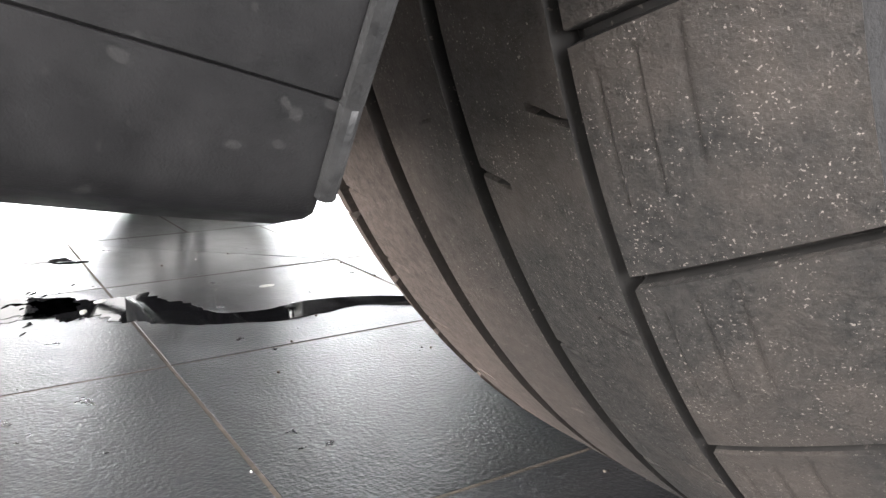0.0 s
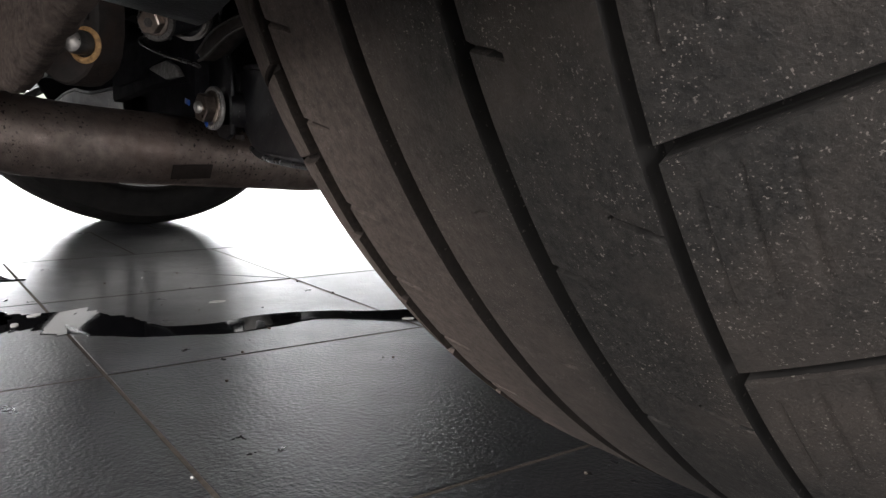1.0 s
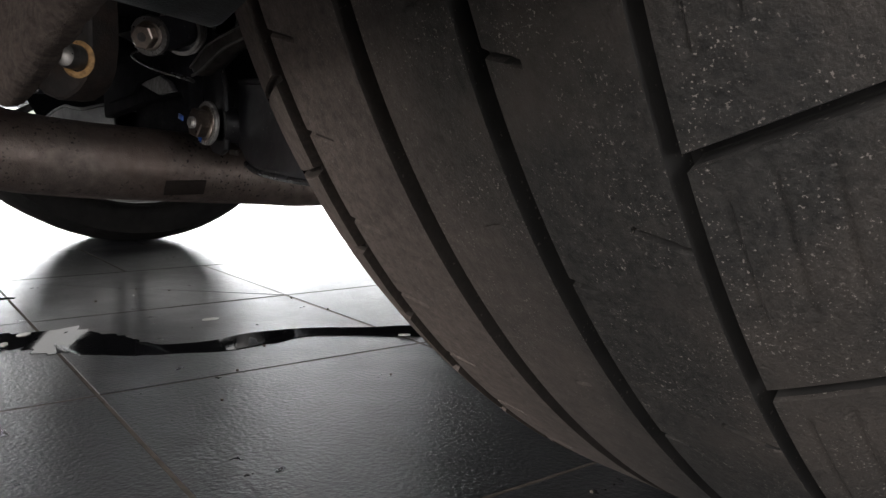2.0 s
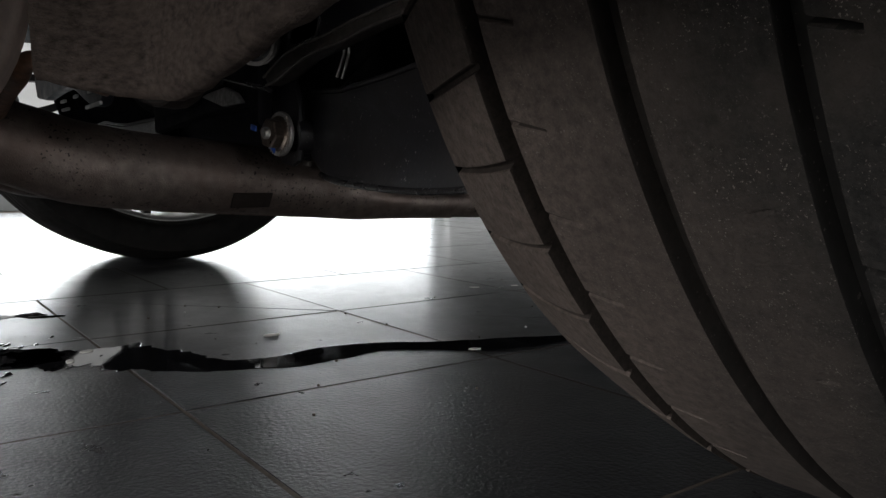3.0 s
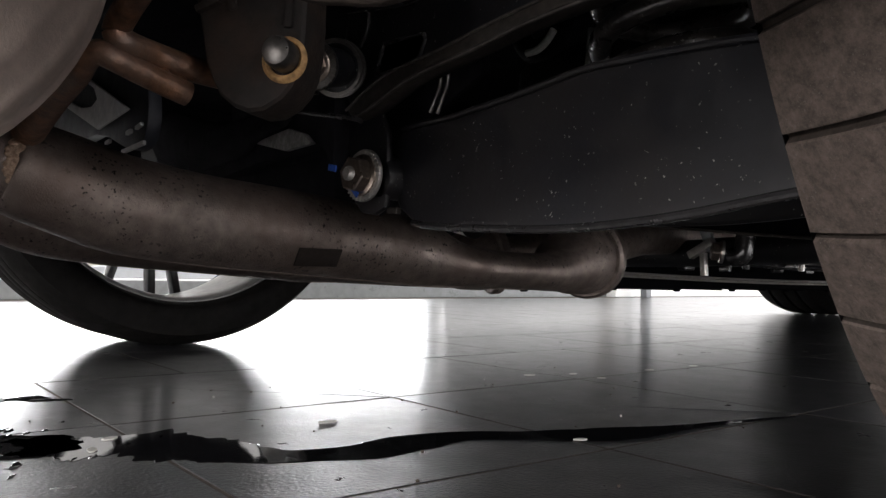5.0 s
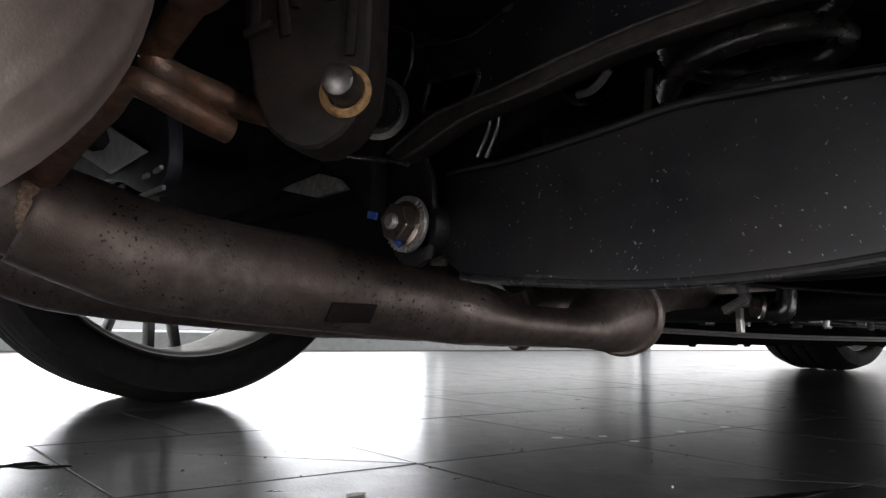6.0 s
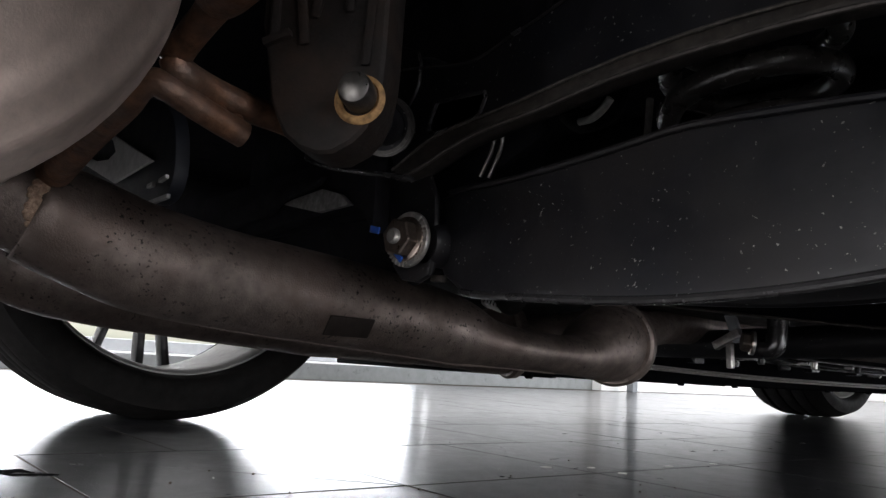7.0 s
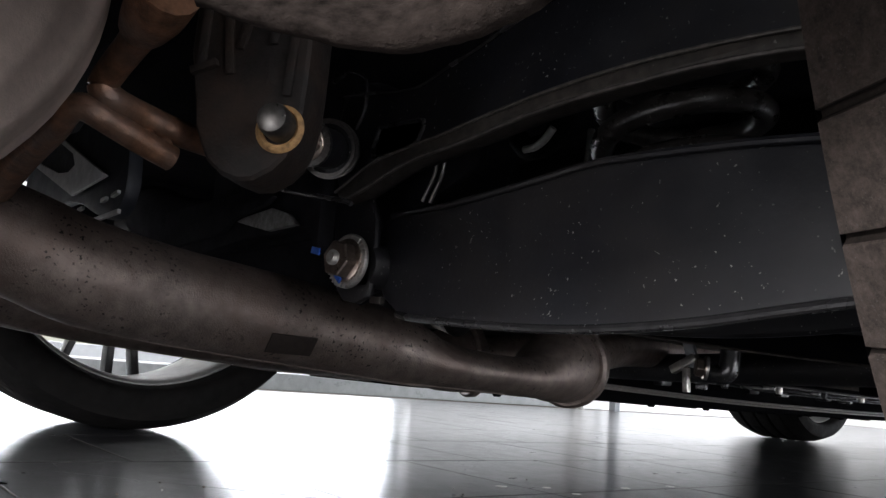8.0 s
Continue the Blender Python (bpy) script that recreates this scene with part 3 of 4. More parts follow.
def plain_tyre(parent, mat=None):
    """A whole tyre about the origin, axis along x, its inner side at +x, with four grooves."""
    w = (T1 - T0)
    prof = []
    for d, r in SIDEWALL[::-1]:
        prof.append((-w / 2 + d, r))
    for u in np.linspace(0, 1, 25):
        x = T0 + u * w
        prof.append((x - (T0 + T1) / 2, R - float(crown(np.array(x)))))
    for g, gw in GROOVES:
        c = g - (T0 + T1) / 2
        prof = [q for q in prof if abs(q[0] - c) > gw / 2 + 0.002 or q[1] < 0.3055]
        prof += [(c - gw / 2 - 0.0005, R - 0.002), (c - gw / 2, R - 0.009), (c + gw / 2, R - 0.009), (c + gw / 2 + 0.0005, R - 0.002)]
    body = sorted([q for q in prof if q[1] >= 0.3055], key=lambda q: q[0])
    inner = [(-w / 2 + d, r) for d, r in SIDEWALL[::-1]]
    outer = [(w / 2 - d, r) for d, r in SIDEWALL]
    a = np.linspace(0, 2 * math.pi, 161)
    pts = np.array([[(x, -r * math.sin(t), -r * math.cos(t)) for x, r in inner + body + outer] for t in a])
    return grid_mesh("tyre", pts, mat or M_RUBBER, parent, "black low-profile rubber tyre")


TO_X = Matrix.Rotation(radians(90), 4, "Y")


def wheel(car, place, turn=0.0, spin=0.0, with_tyre=True, flip=1):
    """Wheel > tyre, rim, spokes, disc; local +x is the car's inner side when flip is 1."""
    hub = part("wheel", lathe([(0.0, -0.05), (0.07, -0.05), (0.075, -0.02), (0.075, 0.06), (0.05, 0.08), (0.0, 0.08)], TO_X, 40), M_SPOKE, car, "alloy wheel with dark paired spokes")
    m = pose(*place, 0, 0, turn)
    hub.matrix_world = m
    f = flip
    rim_prof = [(RIM_R + 0.002, 0.104), (RIM_R + 0.001, 0.110), (RIM_R - 0.006, 0.111), (RIM_R - 0.010, 0.106), (RIM_R - 0.013, 0.09), (0.247, 0.07), (0.246, -0.02), (0.248, -0.07), (0.251, -0.095), (0.256, -0.108), (RIM_R, -0.110), (RIM_R + 0.002, -0.104), (0.257, -0.09), (0.253, 0.0), (0.256, 0.09)]
    part("rim", lathe([(r, h * f) for r, h in rim_prof], TO_X, 96, closed=True), M_RIM, hub, "silver inner rim barrel")
    for k in range(5):
        for side in (-1, 1):
            a = spin + 2 * math.pi * k / 5 + side * 0.078
            q = rounded_box((0.03, 0.014, 0.2), Matrix.Translation((0, 0, -0.152)), 0.004)
            bmesh.ops.transform(q, matrix=Matrix.Rotation(a, 4, "X") @ Matrix.Translation((-0.085 * f, side * 0.004, 0)), verts=q.verts)
            part("spoke", q, M_SPOKE, hub)
        q = rounded_box((0.03, 0.013, 0.2), Matrix.Translation((0, 0, -0.152)), 0.004)
        bmesh.ops.transform(q, matrix=Matrix.Rotation(spin + 2 * math.pi * (k - 0.33) / 5, 4, "X") @ Matrix.Translation((-0.085 * f, 0, 0)), verts=q.verts)
        part("spoke", q, M_SPOKE, hub)
    part("brake_disc", lathe([(0.07, 0.02 * f), (0.175, 0.02 * f), (0.175, 0.045 * f), (0.07, 0.045 * f)], TO_X, 64, closed=True), M_DISC, hub, "grey iron brake disc")
    part("dust_shield", lathe([(0.06, 0.056 * f), (0.186, 0.056 * f), (0.189, 0.06 * f), (0.186, 0.064 * f), (0.06, 0.066 * f)], TO_X, 64, closed=True), M_UNDER, hub, "black brake dust shield")
    if with_tyre:
        plain_tyre(hub)
    return hub


# ------------------------------------------------------------------ the car
def bolt_set(parent, place, way, washer=0.016, nut=0.011, stud=0.0062, stud_len=0.024, teeth=0, name="bolt", dull=False):
    """Washer, hexagon nut and threaded stud end, standing out along way."""
    m = facing(place, way, 0.3)
    steel = M_PIN if dull else M_ZINC
    thread = [(0, 0), (stud, 0)]
    for k in range(int((stud_len - 0.012) / 0.0014)):
        thread += [(stud, 0.0118 + 0.0014 * k), (stud * 0.87, 0.0125 + 0.0014 * k)]
    st = part(name, lathe(thread + [(stud, stud_len - 0.0015), (stud * 0.7, stud_len), (0, stud_len)], m, 20), steel, parent, "threaded stud end")
    bm = bmesh.new()
    lathe([(nut * 0.7, 0.0), (washer, 0.0), (washer, 0.0018), (washer * 0.95, 0.003), (nut * 0.7, 0.003)], m, 48, bm, closed=True)
    part("washer", bm, steel, st)
    for k in range(teeth):
        a = math.pi * (0.75 + 1.5 * k / teeth)
        part("washer_tooth", rounded_box((0.0042, 0.0009, 0.0009), m @ Matrix.Rotation(a, 4, "Z") @ Matrix.Translation((washer - 0.0022, 0, 0.0031)), 0), steel, st, smooth=0)
    part("nut_collar", lathe([(nut * 0.5, 0.003), (nut * 1.16, 0.003), (nut * 1.14, 0.0042), (nut * 0.98, 0.0052), (nut * 0.5, 0.0052)], m, 40, closed=True), M_NUT, st)
    part("nut", hexagon(nut, 0.0105, m @ Matrix.Translation((0, 0, 0.003))), M_NUT, st, "dull brownish hexagon nut", smooth=20)
    return st


MID = 0.085


def across(x, side):
    """The place x of the right side, or its mirror image on the left."""
    return x if side > 0 else 2 * MID - x


def control_arm(car, side):
    """Stamped lower arm with a boss at its inner end, for the right (1) or left (-1) side."""
    face, back = -0.155, -0.02
    low = [(0.298, 0.171), (0.3222, 0.1596), (0.3534, 0.1556), (0.4192, 0.1514), (0.4653, 0.1497), (0.505, 0.1502), (0.55, 0.1532), (0.60, 0.1592), (0.66, 0.165)]
    top = [(0.66, 0.215), (0.60, 0.2222), (0.565, 0.2258), (0.5151, 0.2287), (0.4866, 0.2293), (0.4542, 0.2262), (0.4171, 0.2232), (0.3964, 0.222), (0.3741, 0.2216), (0.3234, 0.2255), (0.301, 0.226), (0.289, 0.2215), (0.2835, 0.195)]
    line = [(across(x, side), z) for x, z in curve_points(low, 5)] + [(across(x, side), z) for x, z in curve_points(top, 4)]
    bm = slab(line, face, face + 0.012, "y", 0.004, 3)
    web = [(across(x, side), z) for x, z in curve_points(top[:-1], 4)]
    merge(bm, slab(web + [(x, z - 0.006) for x, z in web[::-1]], face + 0.006, back, "y", 0.001, 1))
    merge(bm, slab([(x, z + 0.008) if z < 0.19 else (x, z - 0.002) for x, z in line], back - 0.006, back, "y", 0.002, 1))

    def drawn_in(x):
        u = min(1.0, max(0.0, (across(x, side) - 0.29) / 0.11))
        return 0.018 * (1 - u * u * (3 - 2 * u))

    for v in bm.verts:
        if v.co.y < face + 0.06:
            v.co.y += drawn_in(v.co.x)
    arm = part("control_arm", bm, M_BLACK, car, "broad black stamped suspension arm with dust and scratches")
    rim = [(across(x, side), z + 0.0012) for x, z in curve_points(top[:-2], 6)]
    part("flange", tube([(x, face + 0.001 + drawn_in(x), z) for x, z in rim], 0.002, 8, 1), M_BLACK, arm)
    part("flange", tube([(across(x, side), face + drawn_in(across(x, side)), z - 0.0004) for x, z in curve_points(low[1:], 6)], 0.0024, 10, 1), M_SHINY, arm)
    return arm


def build_suspension(car):
    arm = control_arm(car, 1)
    control_arm(car, -1)
    part("bush", lathe([(0, -0.03), (0.0145, -0.03), (0.015, -0.025), (0.015, 0.003), (0.0135, 0.006), (0, 0.006)], facing((0.294, -0.145, 0.1915), (0, -1, 0)), 40), M_BLACK, arm, "black bushing eye of the arm")
    bolt_set(car, (0.2905, -0.1605, 0.1925), (0.15, -1, 0.02), 0.0185, 0.0128, 0.0052, 0.0175, 24, "cam_bolt")
    for x, y, z, w, h, a in ((0.2775, -0.1795, 0.1975, 0.0105, 0.0045, 12), (0.29, -0.1685, 0.181, 0.010, 0.004, 40)):
        part("paint_mark", rounded_box((w, 0.0012, h), pose(x, y, z, 0, a, 0), 0.0004), M_BLUE, car, "blue painted torque mark")
    # bracket round the inner eye
    ear = [(0.243, 0.241), (0.255, 0.203), (0.259, 0.178), (0.27, 0.168), (0.287, 0.1655), (0.3, 0.17), (0.304, 0.19), (0.302, 0.222), (0.29, 0.243)]
    part("bracket", slab(ear, -0.151, -0.145, "y", 0.003), M_BLACK, car, "black bracket that holds the arm")
    part("bracket", slab(ear, -0.085, -0.077, "y", 0.003), M_SHINY, car)
    # subframe beams
    sub = part("subframe", tube([(-0.30, -0.09, 0.30, 0.035), (-0.15, -0.09, 0.268, 0.034), (0.0, -0.09, 0.262, 0.034), (0.17, -0.09, 0.268, 0.034), (0.235, -0.088, 0.275, 0.03)], None, 20), M_UNDER, car, "black painted rear subframe")
    facet = [(0.1285, 0.2335), (0.1423, 0.2358), (0.1882, 0.2385), (0.2145, 0.2312), (0.2282, 0.2219), (0.1837, 0.2211)]
    part("flange", slab(facet, -0.170, -0.165, "y", 0.001), M_FACET, sub, "grey bare facet of the subframe")
    part("stiffener", slab([(-0.05, 0.205), (0.13, 0.2185), (0.185, 0.2195), (0.2295, 0.2212), (0.252, 0.2), (0.252, 0.262), (-0.05, 0.262)], -0.1645, -0.15, "y", 0.004), M_UNDER, sub)
    part("beam", slab([(0.02, 0.2195), (0.115, 0.2245), (0.135, 0.2345), (0.188, 0.240), (0.2, 0.246), (0.12, 0.245), (0.02, 0.238)], -0.176, -0.1705, "y", 0.002), M_UNDER, sub)
    part("stiffener", slab([(-0.06, 0.225), (0.28, 0.228), (0.36, 0.26), (0.36, 0.40), (-0.06, 0.40)], -0.114, -0.106, "y", 0.003), M_UNDER, sub)
    # Added sheet: blocks window light in the gap beyond the pipe.
    part("stiffener", slab([(-0.2, 0.168), (0.2, 0.165), (0.252, 0.18), (0.252, 0.262), (-0.2, 0.262)], -0.108, -0.098, "y", 0.004), M_UNDER, sub)
    # pressed lip below the washers, bent to a point
    lip = [(0.2723, -0.19, 0.2497), (0.245, -0.196, 0.2528), (0.222, -0.2, 0.2538), (0.2165, -0.2, 0.2508), (0.228, -0.198, 0.246), (0.2458, -0.195, 0.2405), (0.28, -0.19, 0.233), (0.3119, -0.184, 0.2266), (0.319, -0.182, 0.2240)]
    part("pressed_edge", tube(lip, 0.0017, 8, 5), M_SHINY, sub, "glossy pressed lip bent to a point")
    # pressed bar that runs up to the wheel carrier, edge highlights put in as paler tubes
    up = [(0.2804, 0.2388), (0.3250, 0.2535), (0.39, 0.2592), (0.4335, 0.2637), (0.471, 0.2664), (0.503, 0.2674), (0.54, 0.2668), (0.5959, 0.2622), (0.66, 0.252)]
    dn = [(0.66, 0.243), (0.596, 0.2537), (0.556, 0.2572), (0.525, 0.2578), (0.49, 0.2577), (0.453, 0.2556), (0.4135, 0.2512), (0.36, 0.2468), (0.31, 0.2345), (0.288, 0.2315)]
    link = part("lateral_link", slab([tuple(p) for p in curve_points(up, 4)] + [tuple(p) for p in curve_points(dn, 4)], -0.171, -0.158, "y", 0.0022), M_DUSTY, car, "slender dusty black pressed link")
    for line, r, back in ((up, 0.0011, 0.0), (dn[::-1], 0.0013, 0.001)):
        part("edge", tube([(x, -0.1712 - back, z) for x, z in line], r, 8), M_EDGE_GLINT, link)
    # broad pressed arm above the link, with a three-cornered opening
    rim = [(0.3054, 0.2832), (0.3468, 0.2803), (0.3535, 0.2776), (0.3515, 0.2709), (0.3425, 0.2641), (0.3009, 0.2636)]
    hem = [(0.255, 0.3168), (0.29, 0.3115), (0.3169, 0.3058), (0.3414, 0.3030), (0.357, 0.3052), (0.3737, 0.3094), (0.3985, 0.3140), (0.4425, 0.3242), (0.49, 0.328), (0.552, 0.322), (0.60, 0.314)]
    plate = hem + [(0.60, 0.258), (0.556, 0.2615), (0.503, 0.262), (0.453, 0.26), (0.39, 0.253), (0.3425, 0.2485), (0.3425, 0.2641)] + rim[5:] + rim[:5] + [(0.3424, 0.2641), (0.3424, 0.2485), (0.30, 0.237), (0.268, 0.236), (0.252, 0.262)]
    upper = part("upper_arm", slab(plate, -0.156, -0.15, "y", 0), M_BLACK, car, "broad black pressed upper suspension arm", smooth=0)
    part("pressed_edge", tube([(x, -0.157, z) for x, z in hem], 0.0014, 8, 4), M_SHINY, upper)
    part("opening_rim", tube([(x, -0.157, z) for x, z in rim + rim[:1]], 0.0016, 8, 5), M_SHINY, upper, "glossy rim of a three-cornered opening")
    part("pressed_edge", tube([(0.2267, -0.15, 0.337), (0.245, -0.152, 0.3375), (0.2575, -0.153, 0.336), (0.2771, -0.155, 0.327), (0.285, -0.157, 0.316), (0.284, -0.157, 0.30), (0.276, -0.157, 0.288)], 0.0015, 8), M_SHINY, upper)
    part("swelling", lathe([(0, 0.0), (0.018, 0.0), (0.028, -0.004), (0.031, -0.012), (0.031, -0.03), (0, -0.03)], facing((0.262, -0.150, 0.3), (0, -1, 0)), 32), M_BLACK, upper)
    # camber bolt with stacked washers
    way = (0.66, -0.7, -0.22)
    st = bolt_set(car, (0.3065, -0.2105, 0.2585), way, 0.0158, 0.0098, 0.0045, 0.014, 18, "link_bolt", True)
    for r, off in ((0.0195, 0.0455), (0.0208, 0.0495), (0.0208, 0.0535)):
        c = Vector((0.3065, -0.2105, 0.2585)) - Vector(way).normalized() * off
        part("washer", lathe([(r - 0.0024, 0), (r, 0), (r, 0.0013), (r - 0.0024, 0.0013)], facing(c, way), 44, closed=True), M_PIN, st)
    part("sleeve", lathe([(0, 0), (0.018, 0), (0.018, 0.05), (0, 0.05)], facing((0.2725, -0.175, 0.2700), [-v for v in way]), 32), M_BLACK, st)
    part("sleeve", lathe([(0, 0), (0.0128, 0), (0.0135, 0.001), (0.0135, 0.05), (0, 0.05)], facing((0.305, -0.209, 0.259), [-v for v in way]), 32), M_BLACK, st)
    part("tab", rounded_box((0.013, 0.004, 0.0045), pose(0.3005, -0.1425, 0.1685, 0, 4, 0), 0.0008), M_DUSTY, sub, "small dusty metal tab")
    for k in range(5):
        part("clamp_ring", tube([(0.205 + 0.004 * k, -0.015, 0.172 - 0.001 * k), (0.2075 + 0.004 * k, -0.019, 0.1665 - 0.001 * k), (0.211 + 0.004 * k, -0.015, 0.1625 - 0.001 * k)], 0.0011, 6), M_BARE, sub)
    part("hose", tube([(0.222, -0.012, 0.19), (0.233, -0.018, 0.170), (0.243, -0.018, 0.164), (0.251, -0.012, 0.18)], 0.0085, 12), M_RUBBER, sub, "black hose end beside the pipe")
    # coil spring on the arm
    coil = [(0.459 + 0.0485 * math.cos(a), -0.036 + 0.0485 * math.sin(a), 0.2555 + 0.0285 * a / (2 * math.pi) + 0.1 * (0.031 + 0.049 * math.cos(a))) for a in np.linspace(-3.0, 2 * math.pi * 4.6, 150)]
    spring = part("coil_spring", tube(coil, 0.0076, 14, 1), M_SPRING, car, "glossy black coil spring standing on the arm")
    part("spring_seat", lathe([(0, 0), (0.072, 0), (0.076, 0.006), (0.07, 0.014), (0.05, 0.016), (0, 0.016)], Matrix.Translation((0.466, -0.036, 0.2185)), 40), M_RUBBER, spring)
    part("spring_seat", lathe([(0, 0), (0.08, 0), (0.08, 0.05), (0, 0.05)], Matrix.Translation((0.466, -0.036, 0.385)), 32), M_BLACK, spring)
    part("brake_line", tube([(0.378, -0.03, 0.262), (0.3765, -0.026, 0.285), (0.375, -0.0225, 0.305)], 0.0027, 10), M_ZINC, car, "thin shiny metal line")
    bm = tube([(0.326, -0.0395, 0.2945), (0.337, -0.040, 0.2945), (0.347, -0.0405, 0.2985), (0.3552, -0.041, 0.3055)], 0.003, 8)
    part("hose_label", bm, M_LABEL, car, "pale ribbed band on a black hose")
    part("hose", tube([(0.28, 0.0, 0.32), (0.318, -0.025, 0.3), (0.348, -0.03, 0.305), (0.362, -0.028, 0.35)], 0.009, 12), M_RUBBER, car, "black rubber hose")
    for p, q in (((0.3164, -0.1174, 0.2385), (0.3305, -0.1187, 0.272)), ((0.308, -0.1174, 0.2405), (0.322, -0.1187, 0.272))):
        part("cable", tube([p, [(a + b) / 2 + 0.002 for a, b in zip(p, q)], q], 0.0014, 8), M_ZINC, car, "thin glossy cable")
    # damper and carrier beside the wheel
    part("damper", tube([(0.60, -0.02, 0.2), (0.59, -0.01, 0.55)], 0.024, 20, 2), M_BLACK, car, "black damper tube")
    part("wheel_carrier", box_between((0.62, -0.09, 0.2), (0.69, 0.09, 0.45), 0.02, 3), M_BLACK, car, "black wheel carrier")
    part("wheel_carrier", box_between((-0.63, -0.06, 0.22), (-0.56, 0.12, 0.45), 0.02, 3), M_BLACK, car)


def exhaust_pipe(car, side):
    """Tapering pressed pipe from the flange in the middle of the car back to the silencer."""
    run = [(0.21, -0.50, 0.224, 0.027, 1.0), (0.197, -0.43, 0.2085, 0.0275, 1.0), (0.2, -0.376, 0.193, 0.0285, 1.0), (0.2025, -0.335, 0.1785, 0.0325, 1.0), (0.203, -0.30, 0.168, 0.034, 1.0), (0.2, -0.2463, 0.161, 0.0333, 1.0), (0.2, -0.19, 0.1567, 0.0329, 1.0), (0.2, -0.133, 0.152, 0.032, 1.0), (0.199, -0.079, 0.1467, 0.0305, 0.99), (0.198, -0.040, 0.1412, 0.0295, 0.94), (0.197, -0.008, 0.1345, 0.0285, 0.74), (0.195, 0.03, 0.131, 0.028, 0.66), (0.19, 0.0875, 0.129, 0.0275, 0.66), (0.185, 0.13, 0.1295, 0.029, 0.72), (0.178, 0.16, 0.1375, 0.0355, 0.92), (0.172, 0.185, 0.1435, 0.039, 1.0), (0.166, 0.205, 0.1455, 0.039, 1.0)]
    pipe = part("exhaust_pipe", tube([(across(x, side), y, z, r, h) for x, y, z, r, h in run], None, 36, 8), M_PIPE, car, "brown heat-tinted exhaust pipe flecked with dark pits")
    m = facing((across(0.165, side), 0.209, 0.1455), (side * -0.3, 1, 0.1))
    part("flange", lathe([(0.026, -0.006), (0.0425, -0.006), (0.0455, -0.003), (0.0455, 0.005), (0.0435, 0.008), (0.026, 0.008)], m, 44, closed=True), M_PIPE, pipe, "brown pipe flange")
    part("seam", tube([(across(x + 0.004, side), y, z - r * h * 0.98) for x, y, z, r, h in run[4:13]], 0.0014, 6), M_PIPE, pipe)
    return pipe


def oval(a):
    """A rounded-off square oval, as silencer cans have."""
    c, q = math.cos(a), math.sin(a)
    d = (abs(c) ** 2.09 + abs(q) ** 2.09) ** (1 / 2.09)
    return c / d, q / d


